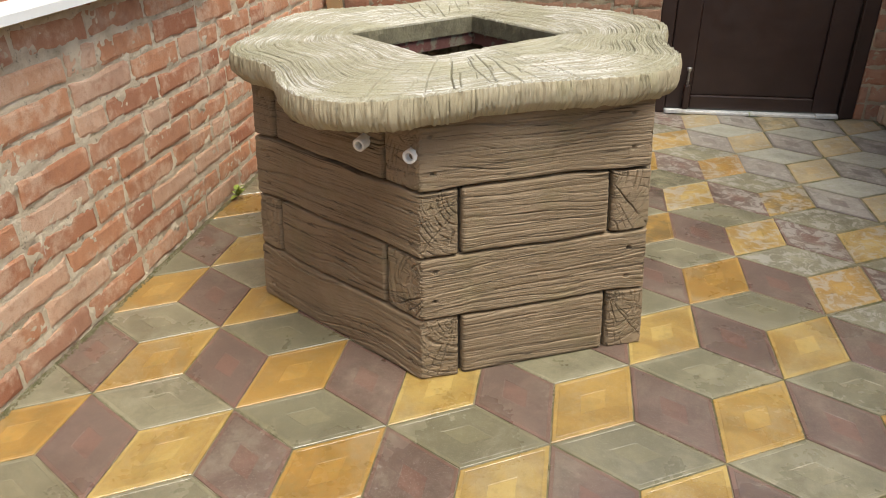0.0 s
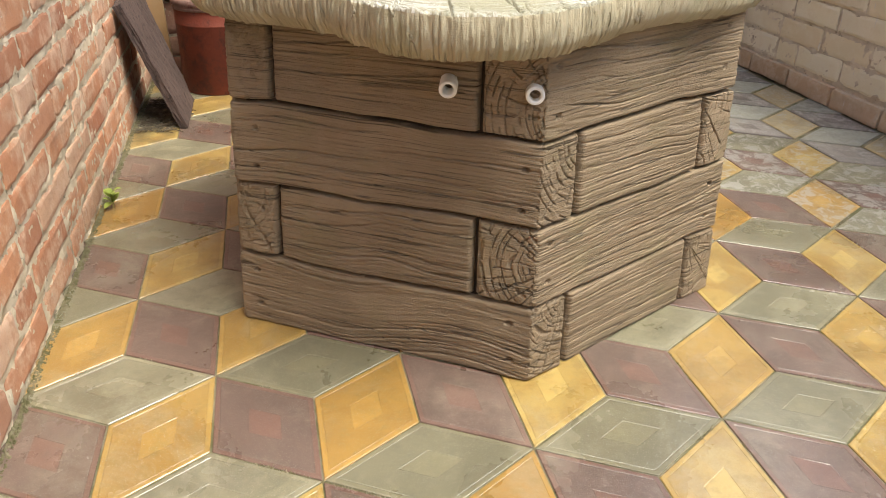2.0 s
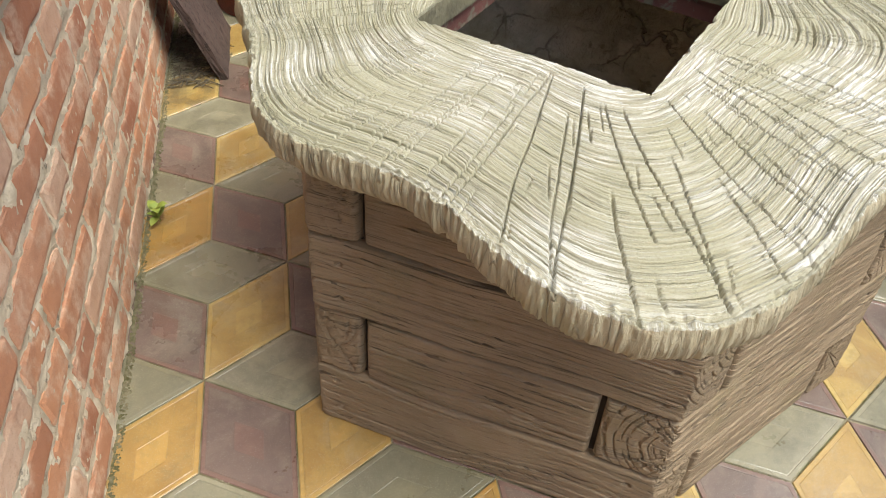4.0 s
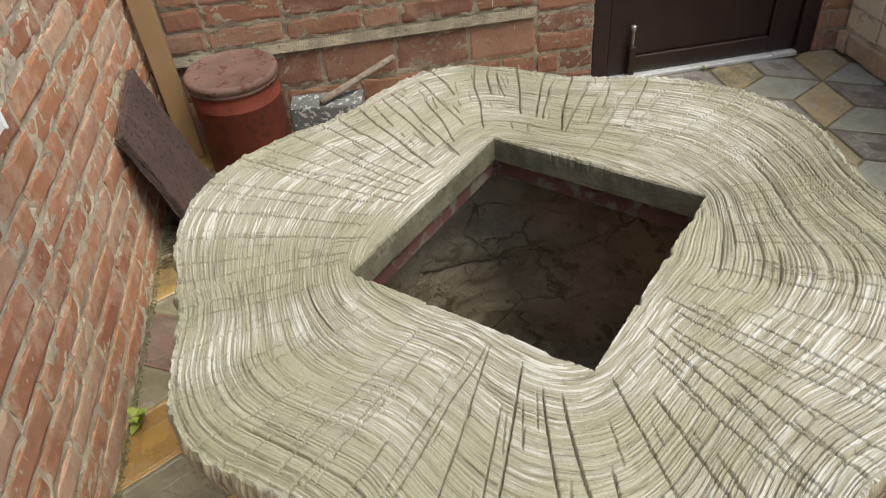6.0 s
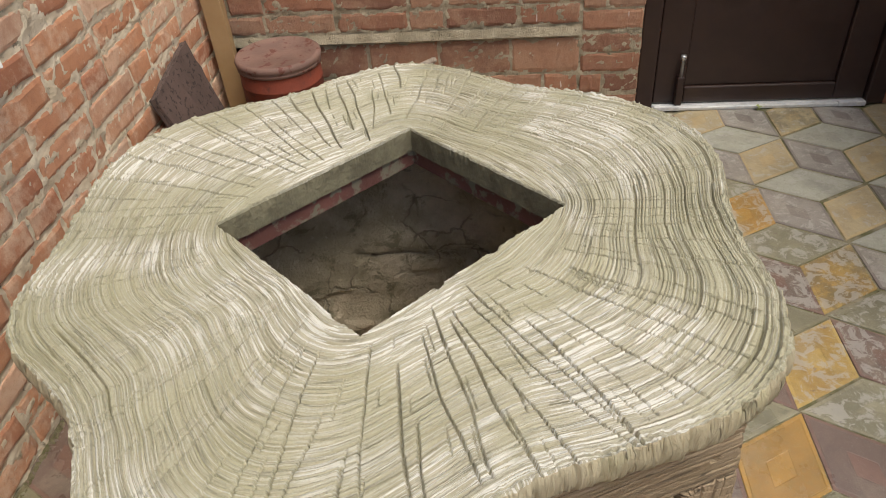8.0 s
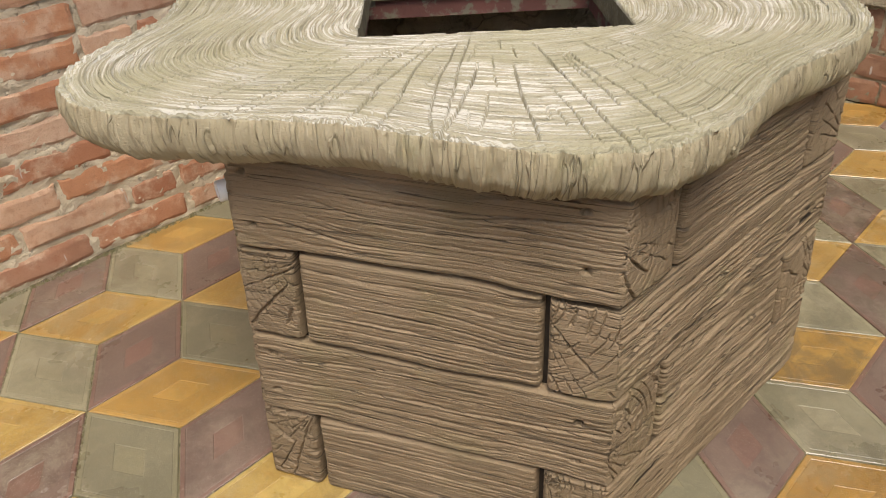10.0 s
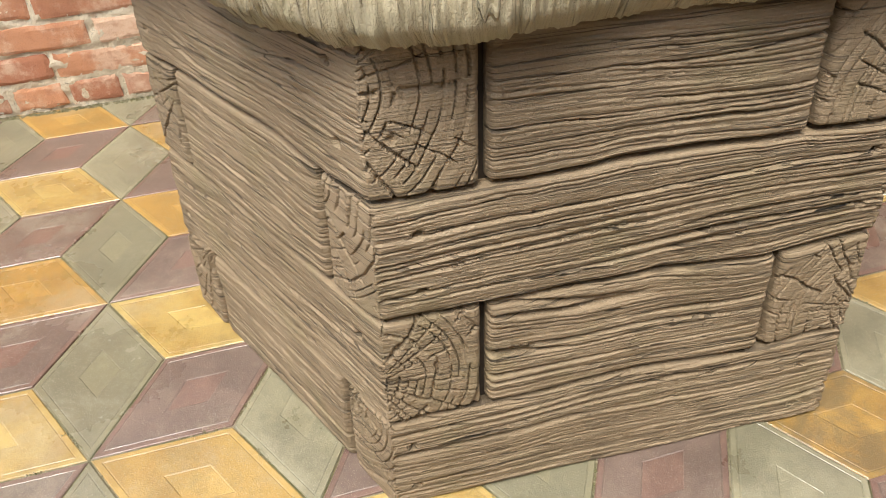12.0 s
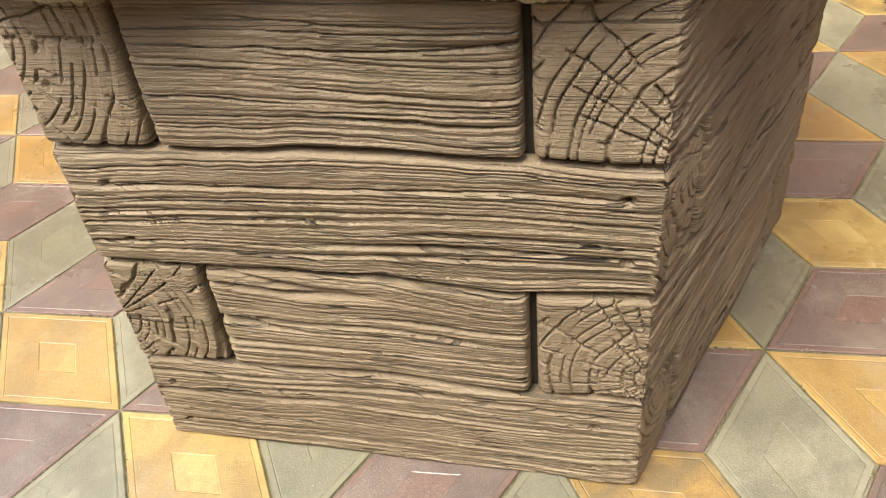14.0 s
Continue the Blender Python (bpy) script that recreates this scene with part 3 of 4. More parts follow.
FOOTING = Matrix.Translation((RIGHT_X - 0.022, FRONT_Y, 0)) @ pose(0, 0, 0, 0, 0, 90)
lay_bricks(right_wall, FOOTING, 0.0, LEFT_LEN, [(0.0, 0.082)], FOOTING_BRICK, FOOTING_BRICK, 32, headers=0.0, keep=(4.7, 7, 0.7))

wall_front = tagged(new("wall_front", solid_boxes("wall_front", [((LEFT_X - 0.3, FRONT_Y - 0.25, -0.1), (RIGHT_X + 0.3, FRONT_Y, 1.6))], PLASTER)),
                    "plain plastered yard wall", "wall", kind="structure")

# ---------------------------------------------------------------- window sill and window
window = tagged(new("window_1"), "white plastic window with a wide white sill", "window", kind="structure")
y1, y0 = BACK_Y - NICHE[0], BACK_Y - NICHE[1]
sill_y = BACK_Y - SILL_END


def sill_mesh():
    prof = [(-0.25, 0.800), (-0.25, 0.822), (0.045, 0.815), (0.054, 0.811), (0.058, 0.802), (0.058, 0.782), (0.050, 0.780), (0.046, 0.795), (-0.02, 0.800)]
    verts, faces = [], []
    for y in (sill_y, y0 - 0.03):
        verts += [(LEFT_X + dx, y, z) for dx, z in prof]
    n = len(prof)
    for k in range(n):
        faces.append((k, (k + 1) % n, n + (k + 1) % n, n + k))
    faces.append(tuple(range(n))[::-1])
    faces.append(tuple(range(n, 2 * n)))
    return mesh_of("window_sill", verts, faces, WHITE_PLASTIC)


part("window_sill", sill_mesh(), window, "glossy white plastic sill")
part("sill_cap", box_mesh("sill_cap", (LEFT_X - 0.10, sill_y, 0.776), (LEFT_X + 0.062, sill_y + 0.006, 0.828), WHITE_PLASTIC, 0.003), window, "white end cap")
for name, lo, hi in (("window_frame", (LEFT_X - 0.25, y0, 0.822), (LEFT_X - 0.19, y0 + 0.07, 2.0)), ("window_frame", (LEFT_X - 0.25, y1 - 0.07, 0.822), (LEFT_X - 0.19, y1, 2.0)),
                     ("window_frame", (LEFT_X - 0.25, y0 + 0.07, 0.822), (LEFT_X - 0.19, y1 - 0.07, 0.89)), ("window_frame", (LEFT_X - 0.25, y0 + 0.07, 1.93), (LEFT_X - 0.19, y1 - 0.07, 2.0))):
    part(name, box_mesh(name, lo, hi, WHITE_PLASTIC, 0.006), window)
part("pane", box_mesh("pane", (LEFT_X - 0.235, y0 + 0.07, 0.89), (LEFT_X - 0.225, y1 - 0.07, 1.93), GLASS_DARK, 0), window)

# ---------------------------------------------------------------- door
door = tagged(new("door_1"), "closed dark brown plastic door with a moulded panel", "door", kind="structure")
FY = BACK_Y + 0.006
for lo, hi in (((DOOR_X0, FY, 0), (DOOR_X0 + 0.065, FY + 0.08, DOOR_H)), ((DOOR_X1 - 0.065, FY, 0), (DOOR_X1, FY + 0.08, DOOR_H)),
               ((DOOR_X0 + 0.065, FY, DOOR_H - 0.065), (DOOR_X1 - 0.065, FY + 0.08, DOOR_H))):
    part("door_frame", box_mesh("door_frame", lo, hi, DOOR_BROWN, 0.006), door)
leaf_x0, leaf_x1 = DOOR_X0 + 0.069, DOOR_X1 - 0.069
leaf = part("door_leaf", box_mesh("door_leaf", (leaf_x0, FY + 0.040, 0.018), (leaf_x1, FY + 0.075, DOOR_H - 0.07), DOOR_BROWN, 0.004), door)
for lo, hi in (((leaf_x0, FY + 0.018, 0.018), (leaf_x0 + 0.11, FY + 0.040, DOOR_H - 0.07)), ((leaf_x1 - 0.11, FY + 0.018, 0.018), (leaf_x1, FY + 0.040, DOOR_H - 0.07)),
               ((leaf_x0 + 0.11, FY + 0.018, 0.018), (leaf_x1 - 0.11, FY + 0.040, 0.082)), ((leaf_x0 + 0.11, FY + 0.018, DOOR_H - 0.18), (leaf_x1 - 0.11, FY + 0.040, DOOR_H - 0.07))):
    part("rail", box_mesh("rail", lo, hi, DOOR_BROWN, 0.005), leaf)
part("panel", box_mesh("panel", (leaf_x0 + 0.1125, FY + 0.032, 0.0845), (leaf_x1 - 0.1125, FY + 0.041, DOOR_H - 0.1825), DOOR_BROWN, 0.002), leaf)
for x in (DOOR_X0 + 0.070, DOOR_X1 - 0.165):
    part("bracket", box_mesh("bracket", (x, FY - 0.020, 0.004), (x + 0.095, FY + 0.006, 0.021), ALUMINIUM, 0.002), door, "pale corner bracket of the threshold")
part("threshold", box_mesh("threshold", (DOOR_X0 + 0.066, FY - 0.012, 0.0), (DOOR_X1 - 0.066, FY + 0.03, 0.014), ALUMINIUM, 0.003), door, "aluminium threshold strip")
bolt = part("door_bolt", box_mesh("door_bolt", (1.196, FY - 0.014, 0.022), (1.222, FY + 0.017, 0.135), DOOR_BROWN, 0.005), door, "brown foot bolt")
bolt_rod = lathe_mesh("rod", [(0.0, 0.13), (0.006, 0.13), (0.006, 0.20), (0.011, 0.202), (0.011, 0.216), (0.006, 0.218), (0.0, 0.219)], STEEL, 16)
part("rod", bolt_rod, bolt, "steel bolt rod", Matrix.Translation((1.209, FY - 0.002, 0)))

# ---------------------------------------------------------------- the well
CENTRE = np.array([0.398, 0.737])
HEX = np.array([(-0.122, 0.485), (0.390, 0.163), (0.893, 0.400), (0.921, 1.012), (0.404, 1.273), (-0.097, 1.070)])
LID_C = np.array([0.376, 0.740])
well = thing("garden_well", (0.398, 0.737, 0), "cast concrete well imitating stacked brown timbers under a tree-slice cover", "well")
W0 = Matrix.Translation((-0.398, -0.737, 0))


def taper(z):
    return 1 - 0.10 * z


def rounding(d, r):
    d = np.clip(d, 0, r)
    return r - np.sqrt(np.maximum(r * r - (r - d) ** 2, 0))


def plank_mesh(face, row, z0, z1, full, seed, coarse=1.0, groove=1.0, split=1.0, flow=1.0, dense=1.0):
    """One timber of a side: a grooved front, and, where it runs through, its two sawn ends on the neighbouring sides."""
    gap = 0.0042
    e0, e1 = (ENDS[face - 1][1], ENDS[(face + 1) % 6][0]) if full else ENDS[face]
    va, vb = HEX[face], HEX[(face + 1) % 6]
    before, after = HEX[face - 1], HEX[(face + 2) % 6]
    along = (vb - va) / np.linalg.norm(vb - va)
    if full:
        p_in = va + (before - va) / np.linalg.norm(before - va) * (e0 - gap)
        p_out = vb + (after - vb) / np.linalg.norm(after - vb) * (e1 - gap)
        line = [p_in, va, vb, p_out]
    else:
        line = [va + along * (e0 + gap), vb - along * (e1 + gap)]
    pts = []
    for a, b in zip(line, line[1:]):
        du = (0.0040 if np.linalg.norm(b - a) > 0.2 else 0.0013) * coarse
        n = max(2, int(np.linalg.norm(b - a) / du))
        pts += [a + (b - a) * k / n for k in range(n)]
    pts.append(line[-1])
    pts = np.array(pts)
    if full:
        pad = np.vstack([np.repeat(pts[:1], 1, 0), pts, np.repeat(pts[-1:], 1, 0)])
        pts = np.vstack([pts[:1], sum(pad[k:k + len(pts)] for k in range(3))[1:-1] / 3, pts[-1:]])
    tang = np.gradient(pts, axis=0)
    tang /= np.linalg.norm(tang, axis=1)[:, None]
    nrm = np.stack([tang[:, 1], -tang[:, 0]], 1)
    u = np.concatenate([[0], np.cumsum(np.linalg.norm(np.diff(pts, axis=0), axis=1))])
    total = u[-1]
    v = np.linspace(0, z1 - z0, int((z1 - z0) / (0.00145 * coarse)) + 2)
    U, V = np.meshgrid(u, v)
    h = z1 - z0
    # long grain: ledges with sharp splits between them, in a wide and a fine set that start and stop along the timber
    warp = flow * (0.017 * vnoise(U * 3.4, V * 4, seed) + 0.004 * vnoise(U * 9, V * 11, seed + 1)) + 0.0009 * vnoise(U * 45, V * 60, seed + 9)
    g = V + warp

    def ledges(pitch, key):
        ph = g / pitch + 0.75 * vnoise(g / pitch * 0.5, U * 2.6, key) + 0.5
        line = np.floor(ph)
        f = ph - line
        away = np.minimum(f, 1 - f) * pitch
        near = np.round(ph)
        open_ = step(-0.05, 0.5, vnoise(U * 3.6, near * 3.7, key + 1))
        return f, away, open_, vnoise(0 * U, line * 5.3, key + 2)
    f1, d1, o1, k1 = ledges(0.0185 / dense, seed * 5 + 2)
    f2, d2, o2, k2 = ledges(0.0072 / dense, seed * 5 + 3)
    wide = 0.0008 + (0.0005 + 0.0022 * split) * np.maximum(0, vnoise(U * 4, g * 45, seed + 6))
    cut = step(1.0, 0.35, d1 / (wide * 1.35)) * o1
    thin = step(1.0, 0.3, d2 / 0.0011) * o2
    gash = step(0.10, 0.02, np.abs(vnoise(U * 1.5, g * 34, seed + 6))) * step(0.12, 0.45, vnoise(U * 3.1 + 9, g * 13, seed + 7))
    relief = (0.0016 + 0.0012 * split) * (f1 - 0.5) * (0.5 + 0.8 * o1) + 0.0012 * (f2 - 0.5) + 0.0009 * k1 + 0.0007 * vnoise(U * 5, g * 420, seed + 4)
    H = groove * (relief - (0.008 + 0.006 * split) * cut - 0.0038 * thin - 0.012 * split * gash) + 0.0018 * vnoise(U * 9, V * 14, seed + 8) + 0.0004 * vnoise(U * 190, V * 330, seed + 10)
    # sawn ends
    if full:
        for side in (0, 1):
            x, e = (U, e0) if side == 0 else (total - U, e1)
            mask = step(e + 0.003, e - 0.004, x)
            cx, cz = e * (1.15 if seed % 2 else -0.1) + 0.02 * math.sin(seed + side), h * (-0.05 + 1.1 * abs(math.cos(seed * 3 + side)))
            dist, ang = np.hypot(x - cx, V - cz), np.arctan2(V - cz, x - cx)
            jit = 0.16 * vnoise(x * 40, V * 40, seed + 17)
            near = np.abs((dist / 0.0135 + jit + 0.6 * vnoise(dist * 55, 0 * dist, seed + 18)) % 1 - 0.5)
            checks = step(0.37, 0.47, near) * step(-0.45, -0.1, vnoise(ang * 5, dist * 90, seed + 14))
            turn = (ang * 30 / (2 * np.pi) + 0.12 * vnoise(dist * 50, ang * 3, seed + 13) + 0.7 * vnoise(ang * 4, 0 * ang, seed + 19)) % 1
            rays = step(0.0019, 0.0006, np.abs(turn - 0.5) * dist * 2 * np.pi / 30) * step(-0.25, 0.1, vnoise(ang * 9, dist * 60, seed + 16))
            rings = vnoise(dist * 210 + 1.2 * vnoise(x * 50, V * 50, seed + 11), ang * 0.6, seed + 12)
            E = 0.0008 * rings - 0.0052 * rays - 0.0046 * checks + 0.0014 * vnoise(x * 30, V * 30, seed + 15)
            H = H * (1 - mask) + E * mask
        # nail holes
        for nu in (e0 + 0.035, total - e1 - 0.035):
            for nv in (h * 0.24, h * 0.74):
                du_, dv_ = nu + 0.012 * math.sin(seed + nv * 90), nv + 0.008 * math.cos(seed * 2 + nu * 50)
                H = H - 0.011 * step(0.0070, 0.0034, np.hypot(U - du_, (V - dv_) * 1.1))
    worn = 0.5 + 0.5 * vnoise(U * 14, V * 3, seed + 20)
    inset = rounding(V, 0.004 + 0.005 * worn) + rounding(h - V, 0.0035 + 0.004 * worn)
    inset += rounding(U, 0.010) + rounding(total - U, 0.010)
    PX, PY = np.broadcast_to(pts[:, 0][None, :], U.shape), np.broadcast_to(pts[:, 1][None, :], U.shape)

    def wave(joint):
        return 0.0062 * vnoise(PX * 7 + 3.1 * joint, PY * 7, 300 + joint) + 0.0010 * vnoise(PX * 30, PY * 30, 320 + joint)
    Z = z0 + V + (wave(row) * step(0.06, 0.0, h - V) if row else 0) + (wave(row + 1) * step(0.06, 0.0, V) if row < 3 else 0)
    off = H - inset
    X = pts[:, 0][None, :] + nrm[:, 0][None, :] * off
    Y = pts[:, 1][None, :] + nrm[:, 1][None, :] * off

    # closing skirts that run into the body
    def skirt(A):
        A = np.vstack([A[:1], A, A[-1:]])
        return np.hstack([A[:, :1], A, A[:, -1:]])
    X, Y, Z, UU, VV = (skirt(A) for A in (X, Y, Z, U, V))
    back = 0.034
    nx, ny = (np.concatenate([nrm[:1, k], nrm[:, k], nrm[-1:, k]]) for k in (0, 1))
    for r in (0, -1):
        X[r] -= nx * back
        Y[r] -= ny * back
    for c in (0, -1):
        X[1:-1, c] -= nx[c] * back
        Y[1:-1, c] -= ny[c] * back
    s = taper(Z)
    X, Y = CENTRE[0] + (X - CENTRE[0]) * s, CENTRE[1] + (Y - CENTRE[1]) * s
    verts = np.stack([X, Y, Z], -1).reshape(-1, 3)
    return mesh_of("plank", verts, grid_faces(*X.shape), PLANK, True, np.stack([UU + seed * 0.37, VV + seed * 0.11], -1).reshape(-1, 2))


# how far each timber's sawn end reaches along the neighbouring side: (start, end) of each side
ENDS = [(0.090, 0.113), (0.093, 0.097), (0.120, 0.121), (0.100, 0.100), (0.100, 0.100), (0.100, 0.100)]
ROWS = [(0.4625, 0.620), (0.3095, 0.4555), (0.1575, 0.3025), (0.0, 0.1505)]
GRID = (1.0, 0.78, 0.75, 1.0, 2.5, 2.5)   # fineness of each side's relief
for face in range(6):
    for row, (z0, z1) in enumerate(ROWS):
        full = (row % 2 == 0) == (face % 2 == 1)
        part("plank", plank_mesh(face, row, z0, z1, full, face * 10 + row + 3, GRID[face], {2: 1.0, 3: 0.95}.get(face, 0.62), {2: 1.0, 3: 0.8}.get(face, 0.25), 1.25 if face in (2, 3) else 1.5, 1.3 if face in (2, 3) else 0.9), well, at=W0)


def core_mesh():
    """The hollow body behind the timbers: six-sided outside, rough and round inside."""
    n, zs = 120, np.linspace(0.0, 0.617, 40)
    ang = np.linspace(0, 2 * np.pi, n, endpoint=False)
    hex_ang = np.unwrap(np.arctan2(HEX[:, 1] - CENTRE[1], HEX[:, 0] - CENTRE[0]))
    out = []
    for t in ang:
        d = np.array([math.cos(t), math.sin(t)])
        best = 9.0
        for k in range(6):
            a, b = HEX[k] - CENTRE, HEX[(k + 1) % 6] - CENTRE
            m = np.array([[d[0], a[0] - b[0]], [d[1], a[1] - b[1]]])
            if abs(np.linalg.det(m)) < 1e-9:
                continue
            r, q = np.linalg.solve(m, a)
            if r > 0 and -0.001 <= q <= 1.001:
                best = min(best, r)
        out.append(best)
    out = np.array(out)
    rings = []
    for z in zs:
        rings.append([(CENTRE[0] + (r * taper(z) - 0.022) * math.cos(t), CENTRE[1] + (r * taper(z) - 0.022) * math.sin(t), z) for r, t in zip(out, ang)])
    return np.array(rings)


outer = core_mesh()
part("core", mesh_of("core", outer.reshape(-1, 3), grid_faces(outer.shape[0], outer.shape[1], True), CORE), well, "cement core behind the timber joints, coloured near-black for the shade there", W0)
n_in, z_in = 260, np.linspace(0.617, 0.0, 110)
A, Zi = np.meshgrid(np.linspace(0, 2 * np.pi, n_in, endpoint=False), z_in)
arc = A * 0.44
stones = vnoise(arc * 9 + 0.8 * vnoise(arc * 20, Zi * 20, 60), Zi * 15, 61)
R_in = 0.385 + 0.010 * fbm(arc * 7, Zi * 9, 62, 4) + 0.010 * step(0.05, 0.25, stones) + 0.012 * step(0.07, 0.0, np.abs(vnoise(arc * 5 + 0.5 * vnoise(arc * 22, Zi * 22, 63), Zi * 8, 64)))
inner = np.stack([CENTRE[0] + R_in * np.cos(A), CENTRE[1] + R_in * np.sin(A), Zi], -1)
part("shaft", mesh_of("shaft", inner.reshape(-1, 3), grid_faces(*A.shape, True), RAW_CONCRETE, True), well, "rough cracked grey-brown cement shaft wall", W0)
disc = [(CENTRE[0] + 0.43 * math.cos(t), CENTRE[1] + 0.43 * math.sin(t), 0.004) for t in np.linspace(0, 2 * np.pi, 48, endpoint=False)]
part("shaft_bottom", mesh_of("shaft_bottom", disc, [tuple(range(48))], RAW_CONCRETE), well, "", W0)

# cover: outline as a sum of smooth lobes round its middle
LOBES = [0.5631, 0.0016, -0.0201, -0.0162, -0.0028, 0.0095, 0.0125, 0.0073, -0.0119, -0.0197, 0.0017, -0.0282, 0.0103, 0.0093, -0.0012, -0.0006, -0.002, -0.0023, 0.0056]
HOLE = np.array([(0.371, 0.456), (0.653, 0.753), (0.381, 1.022), (0.097, 0.718)])


def outline(t):
    r = LOBES[0] + 0 * t
    for k in range(1, 10):
        r = r + LOBES[2 * k - 1] * np.cos(k * t) + LOBES[2 * k] * np.sin(k * t)
    return r


def hole_radius(t, grow=0.0):
    best = np.full_like(t, 9.0)
    for k in range(4):
        a, b = HOLE[k] - LID_C, HOLE[(k + 1) % 4] - LID_C
        a, b = a * (1 + grow), b * (1 + grow)
        d = b - a
        nrm = np.array([d[1], -d[0]]) / np.hypot(*d)
        den = nrm[0] * np.cos(t) + nrm[1] * np.sin(t)
        r = np.where(den > 1e-6, (nrm @ a) / np.where(den > 1e-6, den, 1), 9.0)
        best = np.minimum(best, r)
    return best


def top_z(x, y):
    return 0.6829 + 0.0047 * x - 0.0145 * y


def cover_mesh():
    n, m = 2200, 390
    t = np.linspace(-np.pi, np.pi, n, endpoint=False)
    r_out = outline(t) + 0.0024 * vnoise(t * 30, 0 * t, 71) + 0.0011 * vnoise(t * 95, 0 * t, 98) + 0.0010 * vnoise(t * 210, 0 * t, 99)
    chips = step(0.25, 0.6, vnoise(t * 9, 0 * t, 95)) * (0.004 + 0.003 * vnoise(t * 60, 0 * t, 96))
    r_in = hole_radius(t) + 0.0010 * vnoise(t * 75, 0 * t, 97) + chips
    # ring lines follow a rounded version of the hole inside and the outline outside
    wrap = np.r_[r_in[-126:], r_in, r_in[:126]]
    soft_in = np.convolve(wrap, np.hanning(253) / np.hanning(253).sum(), "valid")[:n] * 0.86
    smooth_out = outline(t)
    s = np.linspace(0, 1, m)[:, None]
    R = r_in[None, :] + (r_out - r_in)[None, :] * s
    T = np.broadcast_to(t[None, :], R.shape)
    X, Y = LID_C[0] + R * np.cos(T), LID_C[1] + R * np.sin(T)
    q = (R - soft_in[None, :]) / (smooth_out - soft_in)[None, :]
    q = q + 0.016 * vnoise(X * 9, Y * 9, 72) + 0.006 * vnoise(X * 24, Y * 24, 73)
    arc = T * 0.42

    def ledges(count, key):
        ph = q * count + 0.45 * vnoise(q * count * 0.7, arc * 2.2, key) + 0.5
        f = ph - np.floor(ph)
        return f, np.minimum(f, 1 - f) * 0.30 / count, step(-0.3, 0.2, vnoise(arc * 8, np.round(ph) * 3.1, key + 1)), vnoise(arc * 3, np.floor(ph) * 4.7, key + 2)
    f1, d1, o1, k1 = ledges(24, 74)
    f2, d2, o2, k2 = ledges(74, 75)
    H = 0.0009 * (0.5 - f1) + 0.0012 * (0.5 - f2) + 0.0006 * k1 + 0.0006 * k2 + 0.0007 * vnoise(q * 170, arc * 6, 76)
    H -= 0.0058 * step(0.0014, 0.0005, d1) * o1 * step(-0.1, 0.4, vnoise(q * 7, arc * 5, 101)) + 0.0038 * step(0.0010, 0.0003, d2) * o2
    H += 0.0018 * vnoise(X * 10, Y * 10, 79) + 0.0005 * vnoise(X * 300, Y * 300, 92)
    # crumbly lip along the edge
    H += step(0.945, 0.975, s) * (0.0030 * vnoise(X * 210, Y * 210, 93) + 0.0022 * vnoise(X * 90, Y * 90, 94) - 0.0012)
    # radial cracks, cut to different lengths
    rng = random.Random(40)
    for k in range(300):
        a = -math.pi + (k + rng.uniform(-0.32, 0.32)) * 2 * math.pi / (92 if k < 92 else 104)
        a = (a + math.pi) % (2 * math.pi) - math.pi
        s0 = rng.choice([0.55, 0.35, 0.25, 0.6, 0.12, 0.18, 0.06])
        s1 = rng.choice([1.02, 1.02, 1.02, 0.9, 0.94, 0.7])
        half = rng.choice([0.0008, 0.0009, 0.0010, 0.0013])
        deep = rng.uniform(0.008, 0.014)
        lean = rng.uniform(-0.09, 0.09)
        if k >= 92:
            s0 = rng.uniform(0.08, 0.88)
            s1, half, deep = s0 + rng.uniform(0.06, 0.2), rng.uniform(0.0007, 0.0009), rng.uniform(0.004, 0.007)
        cols = np.nonzero(np.abs(t - a) < 0.16)[0]
        cols = slice(cols[0], cols[-1] + 1)
        path = a + lean * (s - 0.5) + 0.010 * vnoise(s * 4 + k * 3.7, 0 * s + k, 80)
        away = np.abs(T[:, cols] - path) * R[:, cols]
        fade = step(s0, s0 + 0.06, s) * step(s1 + 0.04, s1, s)
        H[:, cols] -= deep * step(half + 0.0009, half * 0.6, away) * fade
    # a ring split close to the edge
    H -= 0.0062 * step(0.010, 0.004, np.abs(q - 0.925 - 0.014 * vnoise(arc * 9, q * 0, 81)) * 1.6) * step(-0.55, -0.2, vnoise(arc * 6, q * 0, 82))
    H *= step(-0.01, 0.03, s) * 0.8 + 0.2
    Z = top_z(X, Y) + H
    rows_x, rows_y, rows_z, rows_q = [X], [Y], [Z], [q]
    # hole side above, then the rim and the underside
    hole = [(hole_radius(t) + a * vnoise(t * 14 + k, 0 * t, 83), dz) for k, (a, dz) in enumerate(((0.0012, -0.050), (0.0018, -0.034), (0.0016, -0.018)))]
    hole.append((r_in - chips * 0.4 - 0.001, -0.006))

    def ring(r, dz, qv):
        x, y = LID_C[0] + r * np.cos(t), LID_C[1] + r * np.sin(t)
        return x[None, :], y[None, :], (top_z(x, y) + dz)[None, :], np.full((1, n), qv)
    head = [ring(r, dz, -0.1 + 0.02 * k) for k, (r, dz) in enumerate(hole)]
    rim = []
    bark_a = vnoise(t * 62, 0 * t, 84)
    bark_b = vnoise(t * 150, 0 * t, 85)
    split = step(0.16, 0.0, np.abs(vnoise(t * 46, 0 * t, 86)))
